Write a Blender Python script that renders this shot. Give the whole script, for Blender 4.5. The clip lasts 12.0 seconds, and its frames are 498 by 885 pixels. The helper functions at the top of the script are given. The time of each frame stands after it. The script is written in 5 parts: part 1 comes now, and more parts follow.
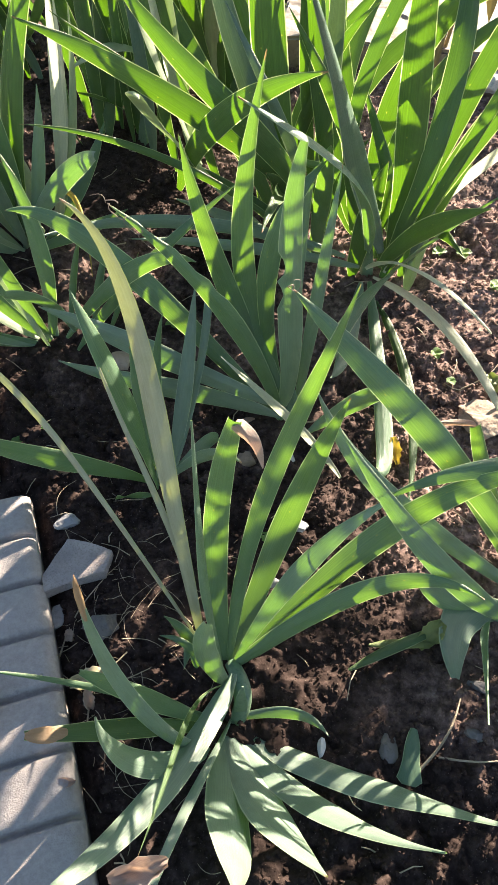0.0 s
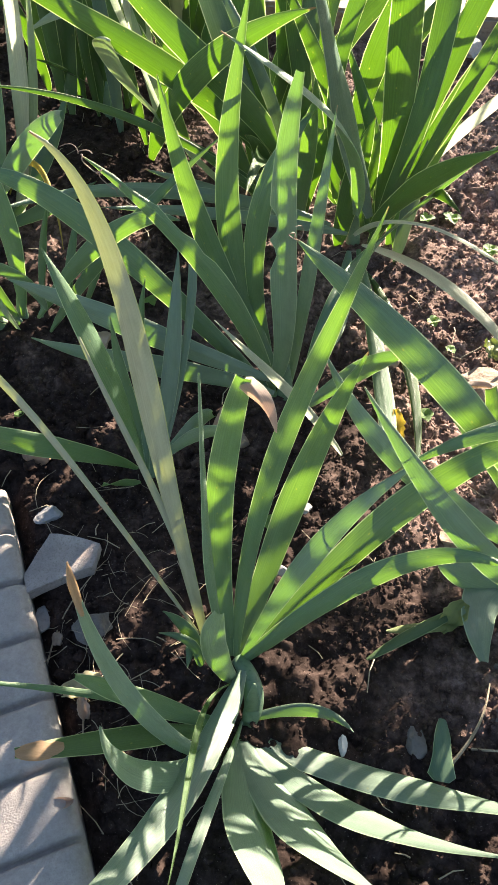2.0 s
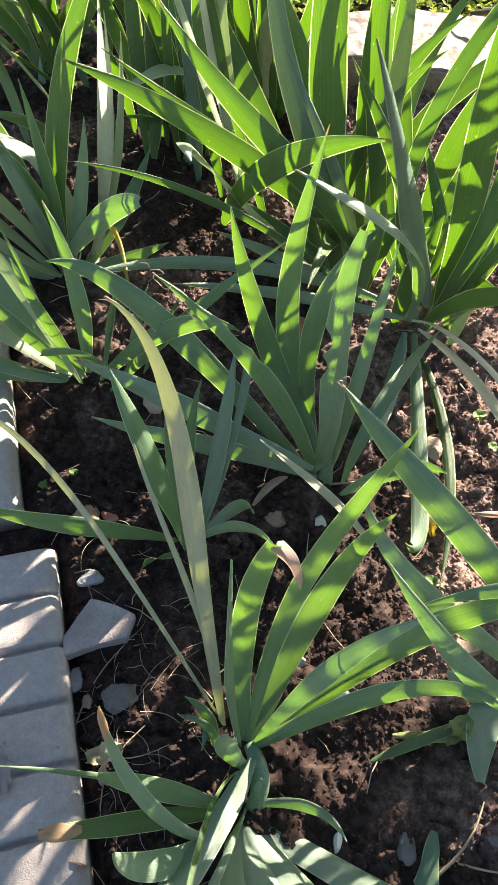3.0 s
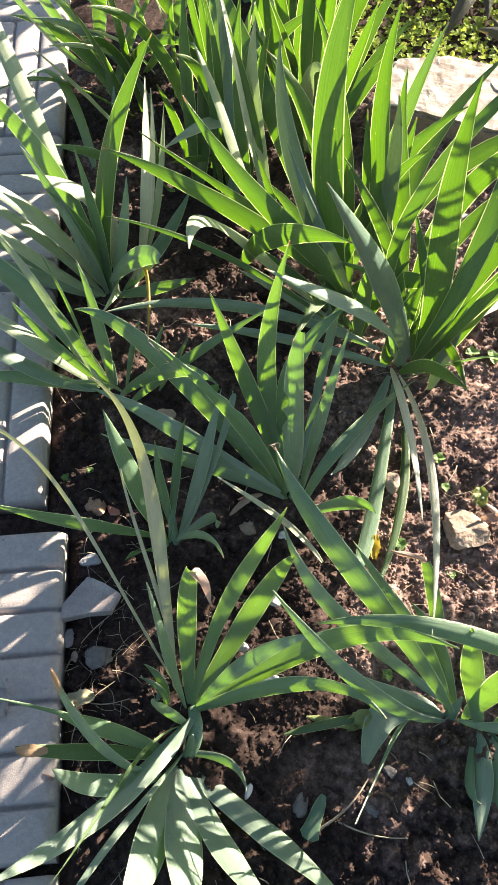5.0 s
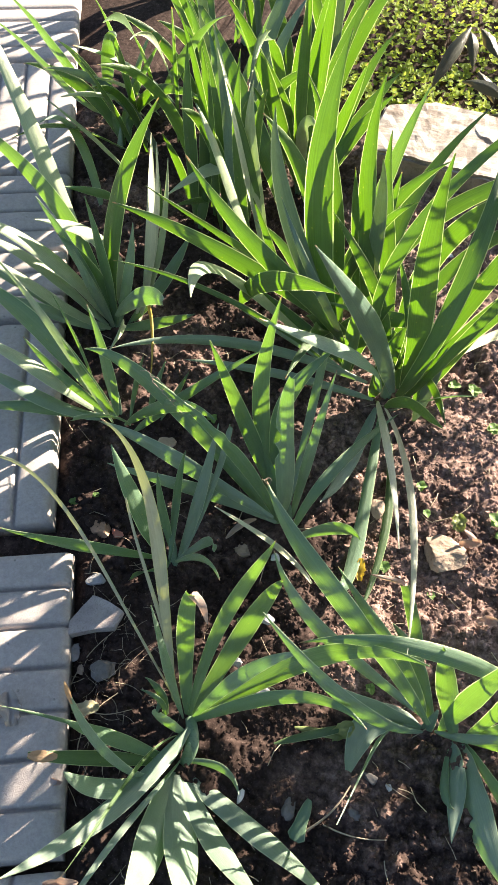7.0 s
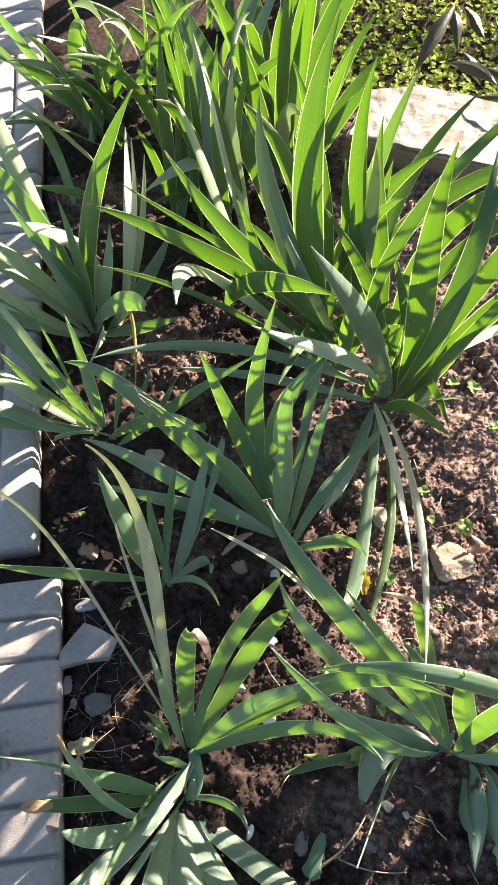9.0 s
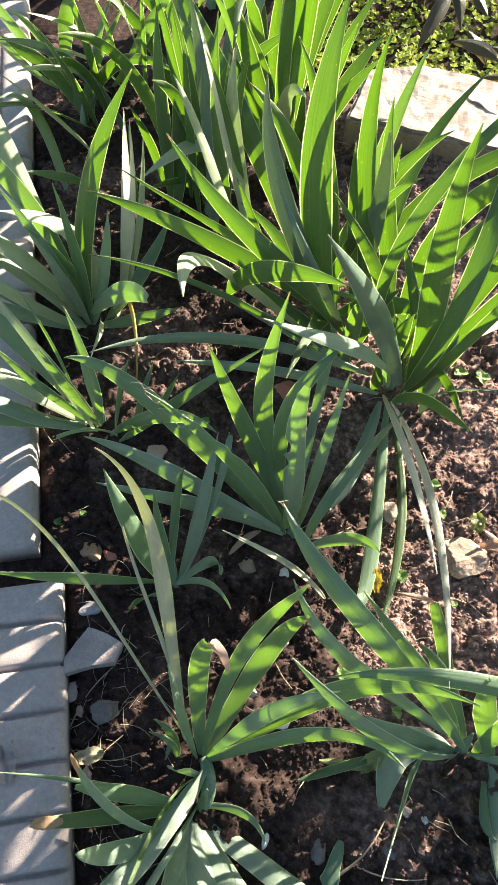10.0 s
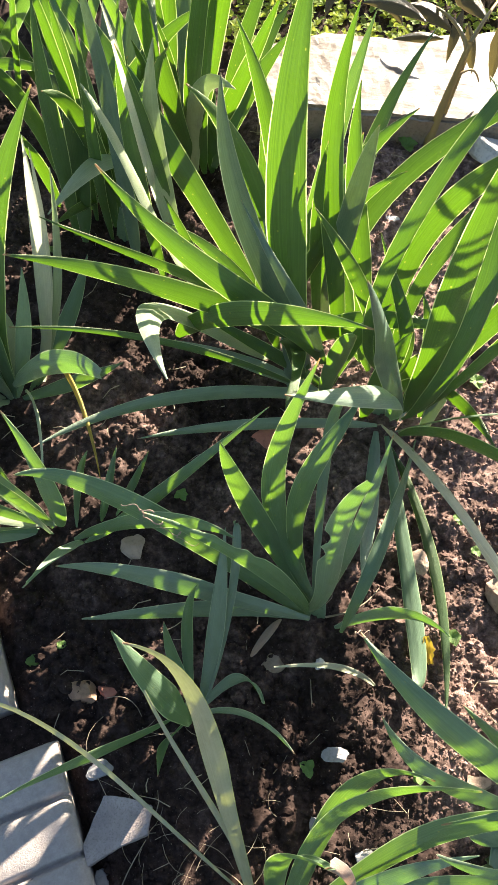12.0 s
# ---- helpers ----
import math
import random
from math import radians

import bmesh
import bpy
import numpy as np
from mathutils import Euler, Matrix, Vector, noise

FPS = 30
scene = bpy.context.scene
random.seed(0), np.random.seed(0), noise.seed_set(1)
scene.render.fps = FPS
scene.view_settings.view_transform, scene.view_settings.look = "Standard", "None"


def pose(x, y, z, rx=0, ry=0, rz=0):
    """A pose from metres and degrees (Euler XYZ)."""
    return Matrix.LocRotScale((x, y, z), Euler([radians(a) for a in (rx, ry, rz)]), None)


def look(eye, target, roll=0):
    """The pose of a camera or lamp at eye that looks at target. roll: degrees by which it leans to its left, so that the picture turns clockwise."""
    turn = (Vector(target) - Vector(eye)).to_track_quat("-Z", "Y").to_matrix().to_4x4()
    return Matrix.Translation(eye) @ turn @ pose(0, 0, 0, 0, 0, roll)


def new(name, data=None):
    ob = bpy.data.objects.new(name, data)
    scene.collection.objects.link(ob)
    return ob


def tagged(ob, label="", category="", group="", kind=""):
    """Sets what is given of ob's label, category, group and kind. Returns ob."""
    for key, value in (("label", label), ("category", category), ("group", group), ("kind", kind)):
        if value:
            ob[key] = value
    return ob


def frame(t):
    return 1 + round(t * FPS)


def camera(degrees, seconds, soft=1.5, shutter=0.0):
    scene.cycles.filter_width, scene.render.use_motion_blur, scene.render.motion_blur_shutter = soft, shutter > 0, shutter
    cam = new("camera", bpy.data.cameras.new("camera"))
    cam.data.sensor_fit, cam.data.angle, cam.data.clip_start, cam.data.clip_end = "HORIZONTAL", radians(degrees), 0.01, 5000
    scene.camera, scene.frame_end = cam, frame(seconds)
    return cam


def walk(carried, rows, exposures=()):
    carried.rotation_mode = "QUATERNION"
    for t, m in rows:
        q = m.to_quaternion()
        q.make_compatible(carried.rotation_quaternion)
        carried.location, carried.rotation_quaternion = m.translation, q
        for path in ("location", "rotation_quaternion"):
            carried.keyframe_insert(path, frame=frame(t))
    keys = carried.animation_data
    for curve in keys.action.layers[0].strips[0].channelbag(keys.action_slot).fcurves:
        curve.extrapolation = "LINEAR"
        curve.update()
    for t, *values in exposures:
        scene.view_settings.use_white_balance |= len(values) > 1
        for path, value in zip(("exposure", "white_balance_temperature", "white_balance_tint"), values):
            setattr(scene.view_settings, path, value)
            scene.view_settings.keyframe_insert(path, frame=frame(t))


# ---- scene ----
cam = camera(37.1, 12.0, 1.35)
PATH = [
    (0, (0.276, 0.237, 0.735), (0.18, 1.438, -0.861), 3.0),
    (0.5, (0.27, 0.238, 0.697), (0.155, 1.425, -0.909), 0.2),
    (1, (0.263, 0.26, 0.691), (0.167, 1.45, -0.913), 1.7),
    (1.5, (0.261, 0.252, 0.673), (0.174, 1.476, -0.907), 2.3),
    (2, (0.249, 0.254, 0.666), (0.233, 1.466, -0.925), 3.5),
    (2.5, (0.232, 0.29, 0.695), (0.212, 1.529, -0.875), 4.9),
    (3, (0.245, 0.328, 0.772), (0.104, 1.472, -0.863), 4.6),
    (3.2, (0.261, 0.326, 0.797), (0.105, 1.451, -0.849), 4.6),
    (4.8, (0.348, 0.338, 0.955), (0.033, 1.34, -0.747), 2.1),
    (5, (0.361, 0.328, 0.972), (0.053, 1.336, -0.728), 2.5),
    (5.5, (0.375, 0.312, 1.005), (0.059, 1.338, -0.682), 2.2),
    (6, (0.378, 0.301, 1.013), (0.059, 1.346, -0.662), 2.0),
    (6.5, (0.376, 0.296, 1.038), (0.061, 1.32, -0.651), 2.3),
    (7, (0.368, 0.31, 1.056), (0.059, 1.343, -0.629), 3.3),
    (7.2, (0.363, 0.32, 1.06), (0.072, 1.367, -0.619), 3.6),
    (8.8, (0.34, 0.359, 1.03), (0.092, 1.384, -0.669), 4.1),
    (9, (0.335, 0.362, 1.02), (0.079, 1.386, -0.678), 3.3),
    (9.5, (0.326, 0.375, 1.007), (0.096, 1.376, -0.709), 3.8),
    (10, (0.299, 0.384, 0.996), (0.088, 1.386, -0.722), 4.5),
    (10.5, (0.259, 0.418, 0.973), (0.077, 1.419, -0.749), 4.4),
    (11, (0.21, 0.466, 0.937), (0.114, 1.433, -0.811), 5.7),
    (11.5, (0.177, 0.499, 0.903), (0.17, 1.474, -0.843), 8.0),
    (12, (0.149, 0.558, 0.886), (0.22, 1.555, -0.847), 7.7),
]
walk(cam, [(t, look(eye, target, roll)) for t, eye, target, roll in PATH])


# ---- world, sun, exposure ----
SUN_TURN, SUN_UP = 28.0, 21.0   # degrees to the right of straight ahead, and above the horizon
world = bpy.data.worlds.new("sky")
scene.world = world
world.use_nodes = True
wt = world.node_tree
sky = wt.nodes.new("ShaderNodeTexSky")
sky.sky_type = "NISHITA"
sky.sun_disc = False
sky.sun_elevation = radians(SUN_UP)
sky.sun_rotation = radians(SUN_TURN)
sky.dust_density = 1.0
wt.links.new(sky.outputs[0], wt.nodes["Background"].inputs[0])
wt.nodes["Background"].inputs[1].default_value = 0.058
sun = new("sun", bpy.data.lights.new("sun", "SUN"))
sun.data.energy = 6.9
sun.data.angle = radians(0.5)
sun.data.color = (1.0, 0.865, 0.70)
sx, sy, sz = (math.sin(radians(SUN_TURN)) * math.cos(radians(SUN_UP)), math.cos(radians(SUN_TURN)) * math.cos(radians(SUN_UP)), math.sin(radians(SUN_UP)))
sun.matrix_world = look((sx * 20, sy * 20, sz * 20), (0, 0, 0))
scene.view_settings.exposure = 2.11


# ---- materials ----
def material(name):
    m = bpy.data.materials.new(name)
    m.use_nodes = True
    nt = m.node_tree
    return m, nt, nt.nodes["Principled BSDF"], nt.nodes["Material Output"]


def ramp(nt, source, stops):
    r = nt.nodes.new("ShaderNodeValToRGB")
    while len(r.color_ramp.elements) < len(stops):
        r.color_ramp.elements.new(0.5)
    for e, (p, c) in zip(r.color_ramp.elements, stops):
        e.position, e.color = p, (*c, 1)
    nt.links.new(source, r.inputs[0])
    return r


def mixed(nt, a, b, factor, blend="MIX"):
    n = nt.nodes.new("ShaderNodeMix")
    n.data_type, n.blend_type = "RGBA", blend
    for sock, value in ((n.inputs[0], factor), (n.inputs[6], a), (n.inputs[7], b)):
        if isinstance(value, (int, float)):
            sock.default_value = value
        elif isinstance(value, tuple):
            sock.default_value = (*value, 1)
        else:
            nt.links.new(value, sock)
    return n.outputs[2]


def math_node(nt, op, a, b=0.0):
    n = nt.nodes.new("ShaderNodeMath")
    n.operation = op
    for sock, value in zip(n.inputs, (a, b)):
        if isinstance(value, (int, float)):
            sock.default_value = value
        else:
            nt.links.new(value, sock)
    return n.outputs[0]


def noise_at(nt, coord, scale, detail=4.0, rough=0.55, stretch=None):
    if stretch:
        mp = nt.nodes.new("ShaderNodeMapping")
        mp.inputs["Scale"].default_value = stretch
        nt.links.new(coord, mp.inputs[0])
        coord = mp.outputs[0]
    n = nt.nodes.new("ShaderNodeTexNoise")
    n.inputs["Scale"].default_value, n.inputs["Detail"].default_value, n.inputs["Roughness"].default_value = scale, detail, rough
    nt.links.new(coord, n.inputs["Vector"])
    return n.outputs["Fac"]


def bumped(nt, shader, height, strength, distance):
    b = nt.nodes.new("ShaderNodeBump")
    b.inputs["Strength"].default_value, b.inputs["Distance"].default_value = strength, distance
    nt.links.new(height, b.inputs["Height"])
    nt.links.new(b.outputs[0], shader.inputs["Normal"])
    return b


def leaf_material(name, dark, light, glow, edge, share=0.5, rough=0.42, spots=0.0, tips=0.0):
    """A thin blade: parallel veins along it, a pale margin, and light that shines through."""
    m, nt, bsdf, out = material(name)
    uv = nt.nodes.new("ShaderNodeTexCoord").outputs["UV"]
    info = nt.nodes.new("ShaderNodeObjectInfo")
    sep = nt.nodes.new("ShaderNodeSeparateXYZ")
    nt.links.new(uv, sep.inputs[0])
    veins = noise_at(nt, uv, 1.0, 3.0, 0.6, (58.0, 0.8, 1.0))
    blotch = noise_at(nt, uv, 1.0, 4.0, 0.6, (2.0, 26.0, 1.0))
    body = mixed(nt, dark, light, math_node(nt, "ADD", math_node(nt, "MULTIPLY", ramp(nt, veins, ((0.36, (0, 0, 0)), (0.64, (1, 1, 1)))).outputs[0], 0.6), math_node(nt, "MULTIPLY", info.outputs["Random"], 0.4)))
    body = mixed(nt, body, tuple(0.6 * c for c in dark), ramp(nt, blotch, ((0.45, (0, 0, 0)), (0.75, (0.5, 0.5, 0.5)))).outputs[0])
    # distance from the middle line, 0 to 1
    off = math_node(nt, "ABSOLUTE", math_node(nt, "SUBTRACT", math_node(nt, "MULTIPLY", sep.outputs[0], 2.0), 1.0))
    rim = ramp(nt, off, ((0.93, (0, 0, 0)), (0.98, (0.9, 0.9, 0.9)))).outputs[0]
    body = mixed(nt, body, edge, rim)
    through_colour = mixed(nt, tuple(0.58 * c for c in glow), tuple(1.06 * c for c in glow), ramp(nt, veins, ((0.34, (0, 0, 0)), (0.66, (1, 1, 1)))).outputs[0])
    through_colour = mixed(nt, through_colour, edge, rim)
    if spots:
        dots = nt.nodes.new("ShaderNodeTexVoronoi")
        mp = nt.nodes.new("ShaderNodeMapping")
        mp.inputs["Scale"].default_value = (5.0, 90.0, 1.0)
        nt.links.new(uv, mp.inputs[0])
        nt.links.new(mp.outputs[0], dots.inputs["Vector"])
        dots.inputs["Scale"].default_value = 0.6
        spot = ramp(nt, dots.outputs["Distance"], ((0.05, (spots, spots, spots)), (0.09, (0, 0, 0)))).outputs[0]
        body = mixed(nt, body, (0.35, 0.33, 0.08), spot)
        through_colour = mixed(nt, through_colour, (0.75, 0.7, 0.1), spot)
    if tips:
        whole = nt.nodes.new("ShaderNodeUVMap")
        whole.uv_map = "Along"
        way = nt.nodes.new("ShaderNodeSeparateXYZ")
        nt.links.new(whole.outputs[0], way.inputs[0])
        reach = math_node(nt, "ADD", way.outputs[1], math_node(nt, "MULTIPLY", math_node(nt, "SUBTRACT", blotch, 0.5), 0.05))
        reach = math_node(nt, "ADD", reach, math_node(nt, "MULTIPLY", math_node(nt, "SUBTRACT", info.outputs["Random"], 0.5), tips))
        sear = ramp(nt, reach, ((0.985, (0, 0, 0)), (0.998, (1, 1, 1)))).outputs[0]
        body = mixed(nt, body, (0.36, 0.25, 0.15), sear)
        through_colour = mixed(nt, through_colour, (0.40, 0.24, 0.10), sear)
    nt.links.new(body, bsdf.inputs["Base Color"])
    bsdf.inputs["Roughness"].default_value = rough
    bsdf.inputs["Specular IOR Level"].default_value = 0.5
    bump = bumped(nt, bsdf, math_node(nt, "ADD", veins, math_node(nt, "MULTIPLY", blotch, 0.8)), 0.5, 0.0012)
    tr = nt.nodes.new("ShaderNodeBsdfTranslucent")
    nt.links.new(through_colour, tr.inputs[0])
    nt.links.new(bump.outputs[0], tr.inputs["Normal"])
    mix = nt.nodes.new("ShaderNodeMixShader")
    mix.inputs[0].default_value = share
    nt.links.new(bsdf.outputs[0], mix.inputs[1])
    nt.links.new(tr.outputs[0], mix.inputs[2])
    nt.links.new(mix.outputs[0], out.inputs[0])
    return m


GREEN = leaf_material("iris_leaf_green", (0.106, 0.178, 0.086), (0.178, 0.270, 0.132), (0.076, 0.172, 0.003), (0.66, 0.76, 0.36), 0.52, 0.34, 0.3, 0.03)
BLUE_GREEN = leaf_material("iris_leaf_blue_green", (0.128, 0.215, 0.135), (0.215, 0.322, 0.205), (0.150, 0.300, 0.014), (0.58, 0.70, 0.36), 0.38, 0.34, 0.3, 0.03)
GLAUCOUS = leaf_material("iris_leaf_glaucous", (0.198, 0.275, 0.215), (0.300, 0.380, 0.295), (0.17, 0.36, 0.02), (0.46, 0.56, 0.34), 0.28, 0.33, 0.2, 0.05)
SLATE = leaf_material("iris_leaf_slate", (0.096, 0.160, 0.118), (0.160, 0.235, 0.180), (0.10, 0.17, 0.03), (0.40, 0.46, 0.30), 0.12, 0.36, 0.1, 0.02)
# LIGHT and PALE: paler leaf colours with sunlight painted in, for bright blades
LIGHT = leaf_material("iris_leaf_sunlit_green", (0.30, 0.37, 0.24), (0.42, 0.48, 0.33), (0.26, 0.38, 0.10), (0.55, 0.60, 0.40), 0.2, 0.34)
PALE = leaf_material("iris_leaf_sunlit_white", (0.50, 0.53, 0.44), (0.68, 0.70, 0.60), (0.72, 0.76, 0.55), (0.7, 0.72, 0.55), 0.5, 0.35)
OLIVE = leaf_material("iris_leaf_olive", (0.36, 0.360, 0.240), (0.49, 0.490, 0.345), (0.32, 0.36, 0.07), (0.46, 0.48, 0.18), 0.16, 0.5, 0.0, 0.04)
YELLOW = leaf_material("iris_leaf_yellowing", (0.16, 0.20, 0.07), (0.25, 0.29, 0.10), (0.28, 0.36, 0.06), (0.36, 0.38, 0.14), 0.25, 0.5)
DRY = leaf_material("dry_leaf_tissue", (0.36, 0.26, 0.20), (0.56, 0.44, 0.37), (0.60, 0.36, 0.22), (0.58, 0.48, 0.40), 0.35, 0.65)
GREY_DRY = leaf_material("grey_dry_leaf", (0.34, 0.29, 0.26), (0.54, 0.48, 0.44), (0.4, 0.3, 0.22), (0.30, 0.22, 0.17), 0.2, 0.75)
WEED = leaf_material("weed_leaf_green", (0.24, 0.35, 0.07), (0.37, 0.47, 0.11), (0.66, 0.74, 0.11), (0.45, 0.55, 0.12), 0.55, 0.7)
SEEDLING = leaf_material("seedling_leaf", (0.14, 0.26, 0.06), (0.22, 0.36, 0.10), (0.30, 0.46, 0.04), (0.25, 0.38, 0.10), 0.35, 0.5)
CREAM = leaf_material("cream_papery_leaf", (0.50, 0.44, 0.26), (0.66, 0.58, 0.36), (0.66, 0.56, 0.22), (0.6, 0.5, 0.3), 0.3, 0.6)
AMBER = leaf_material("iris_leaf_amber", (0.38, 0.26, 0.04), (0.55, 0.42, 0.08), (0.7, 0.5, 0.05), (0.5, 0.36, 0.08), 0.35, 0.5)
SEAR = leaf_material("seared_leaf_tip", (0.34, 0.20, 0.09), (0.56, 0.40, 0.26), (0.55, 0.28, 0.08), (0.50, 0.26, 0.10), 0.25, 0.6)
BUSH = leaf_material("bush_leaf_purple_brown", (0.038, 0.042, 0.024), (0.078, 0.080, 0.044), (0.13, 0.105, 0.03), (0.2, 0.14, 0.08), 0.3, 0.3)


def soil_material():
    m, nt, bsdf, out = material("dark_garden_soil")
    co = nt.nodes.new("ShaderNodeTexCoord").outputs["Object"]
    coarse, fine, grit = noise_at(nt, co, 5.0, 5.0, 0.6), noise_at(nt, co, 90.0, 6.0, 0.7), noise_at(nt, co, 420.0, 3.0, 0.6)
    # damp patches plus painted shade: darker beside the paving, at the front, far back
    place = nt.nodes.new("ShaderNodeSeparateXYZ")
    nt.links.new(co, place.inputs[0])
    damp_shade = math_node(nt, "SUBTRACT", math_node(nt, "ADD", coarse, 0.49), math_node(nt, "ADD", math_node(nt, "MULTIPLY", math_node(nt, "MINIMUM", math_node(nt, "MAXIMUM", math_node(nt, "MINIMUM", place.outputs[0], 0.6), 0.0), math_node(nt, "SUBTRACT", 1.8, place.outputs[0])), 0.42), math_node(nt, "MULTIPLY", math_node(nt, "MINIMUM", math_node(nt, "MINIMUM", place.outputs[1], 1.0), math_node(nt, "MULTIPLY", math_node(nt, "SUBTRACT", 2.1, place.outputs[1]), 4.0)), 0.38)))
    c = ramp(nt, fine, ((0.30, (0.055, 0.037, 0.031)), (0.46, (0.16, 0.108, 0.091)), (0.58, (0.30, 0.202, 0.173)), (0.72, (0.50, 0.365, 0.320)))).outputs[0]
    c = mixed(nt, c, (0.0115, 0.0083, 0.0078), ramp(nt, damp_shade, ((0.40, (0, 0, 0)), (0.62, (0.86, 0.86, 0.86)))).outputs[0])
    c = mixed(nt, c, (0.30, 0.24, 0.20), ramp(nt, grit, ((0.66, (0, 0, 0)), (0.72, (0.7, 0.7, 0.7)))).outputs[0])
    nt.links.new(c, bsdf.inputs["Base Color"])
    bsdf.inputs["Roughness"].default_value = 0.95
    bsdf.inputs["Specular IOR Level"].default_value = 0.05
    height = math_node(nt, "ADD", fine, math_node(nt, "MULTIPLY", grit, 0.35))
    bumped(nt, bsdf, height, 0.8, 0.0026)
    return m


def stone_material(name, low, high, scale=60.0, rough=0.85, relief=0.003):
    m, nt, bsdf, out = material(name)
    co = nt.nodes.new("ShaderNodeTexCoord").outputs["Object"]
    info = nt.nodes.new("ShaderNodeObjectInfo")
    big, small = noise_at(nt, co, scale * 0.2, 4.0, 0.6), noise_at(nt, co, scale * 3, 5.0, 0.7)
    c = mixed(nt, low, high, ramp(nt, big, ((0.3, (0, 0, 0)), (0.7, (1, 1, 1)))).outputs[0])
    c = mixed(nt, c, tuple(v * 0.55 for v in low), ramp(nt, small, ((0.28, (0.8, 0.8, 0.8)), (0.5, (0, 0, 0)))).outputs[0])
    c = mixed(nt, c, tuple(min(1, v * 1.3) for v in high), math_node(nt, "MULTIPLY", info.outputs["Random"], 0.3))
    nt.links.new(c, bsdf.inputs["Base Color"])
    bsdf.inputs["Roughness"].default_value = rough
    bumped(nt, bsdf, small, 0.6, relief)
    return m


SOIL = soil_material()


def concrete_material():
    m, nt, bsdf, out = material("grey_paver_concrete")
    co = nt.nodes.new("ShaderNodeTexCoord").outputs["Object"]
    stain, grain, sand = noise_at(nt, co, 9.0, 5.0, 0.6), noise_at(nt, co, 160.0, 5.0, 0.75), noise_at(nt, co, 700.0, 2.0, 0.5)
    pits = nt.nodes.new("ShaderNodeTexVoronoi")
    pits.inputs["Scale"].default_value = 48.0
    nt.links.new(co, pits.inputs["Vector"])
    hole = ramp(nt, pits.outputs["Distance"], ((0.06, (1, 1, 1)), (0.13, (0, 0, 0)))).outputs[0]
    c = mixed(nt, (0.312, 0.276, 0.260), (0.455, 0.405, 0.380), ramp(nt, grain, ((0.3, (0, 0, 0)), (0.7, (1, 1, 1)))).outputs[0])
    c = mixed(nt, c, (0.31, 0.280, 0.265), ramp(nt, stain, ((0.5, (0, 0, 0)), (0.72, (0.6, 0.6, 0.6)))).outputs[0])
    c = mixed(nt, c, (0.13, 0.12, 0.115), math_node(nt, "MULTIPLY", hole, ramp(nt, noise_at(nt, co, 21.0), ((0.5, (0, 0, 0)), (0.6, (0.8, 0.8, 0.8)))).outputs[0]))
    nt.links.new(c, bsdf.inputs["Base Color"])
    bsdf.inputs["Roughness"].default_value = 0.85
    bumped(nt, bsdf, math_node(nt, "SUBTRACT", math_node(nt, "ADD", grain, math_node(nt, "MULTIPLY", sand, 0.6)), hole), 0.5, 0.0022)
    return m


CONCRETE = concrete_material()
TILE_GREY = stone_material("broken_tile_grey", (0.25, 0.212, 0.200), (0.46, 0.402, 0.384), 150.0, 0.9, 0.003)
GREY_STONE = stone_material("grey_stone", (0.24, 0.235, 0.24), (0.36, 0.35, 0.355))
TAN_STONE = stone_material("tan_stone", (0.26, 0.18, 0.13), (0.43, 0.33, 0.25))
DARK_STONE = stone_material("dark_stone", (0.10, 0.09, 0.085), (0.19, 0.17, 0.16))
ORANGE_STONE = stone_material("orange_brown_stone", (0.24, 0.135, 0.08), (0.36, 0.23, 0.15))
RED_STONE = stone_material("red_brick_chip", (0.28, 0.10, 0.07), (0.40, 0.17, 0.12))
WHITE_STONE = stone_material("white_chip", (0.42, 0.41, 0.395), (0.60, 0.59, 0.57))
BARE = stone_material("bare_weathered_wood", (0.17, 0.125, 0.09), (0.30, 0.235, 0.18), 50.0, 0.85, 0.004)
STRAW = stone_material("dry_straw", (0.26, 0.20, 0.13), (0.45, 0.37, 0.26), 200.0, 0.7)


def slab_material():
    m, nt, bsdf, out = material("peeling_white_paint")
    co = nt.nodes.new("ShaderNodeTexCoord").outputs["Object"]
    wear, grain = noise_at(nt, co, 14.0, 6.0, 0.65, (1.0, 1.8, 1.0)), noise_at(nt, co, 60.0, 5.0, 0.7, (0.3, 2.0, 2.0))
    c = mixed(nt, (0.36, 0.325, 0.29), (0.25, 0.215, 0.18), ramp(nt, grain, ((0.35, (0, 0, 0)), (0.7, (1, 1, 1)))).outputs[0])
    c = mixed(nt, c, (0.125, 0.088, 0.064), ramp(nt, wear, ((0.45, (0, 0, 0)), (0.57, (0.85, 0.85, 0.85)))).outputs[0])
    nt.links.new(c, bsdf.inputs["Base Color"])
    bsdf.inputs["Roughness"].default_value = 0.7
    bumped(nt, bsdf, math_node(nt, "SUBTRACT", grain, wear), 0.5, 0.002)
    return m


SLAB = slab_material()
STEM = leaf_material("bush_stem_bark", (0.22, 0.16, 0.06), (0.34, 0.26, 0.10), (0.3, 0.25, 0.08), (0.3, 0.22, 0.09), 0.1, 0.5)


# ---- building helpers ----
def part(name, bm, mat, parent=None, label="", smooth=True):
    me = bpy.data.meshes.new(name)
    bm.to_mesh(me)
    bm.free()
    me.materials.append(mat)
    if smooth:
        for p in me.polygons:
            p.use_smooth = True
    ob = new(name, me)
    if parent is not None:
        ob.parent = parent
        ob.matrix_parent_inverse = parent.matrix_basis.inverted()
    return tagged(ob, label)


def thing(name, place, label, category, group="", kind=""):
    ob = new(name)
    ob.empty_display_size = 0.05
    ob.matrix_basis = Matrix.Translation(place)
    return tagged(ob, label, category, group, kind)


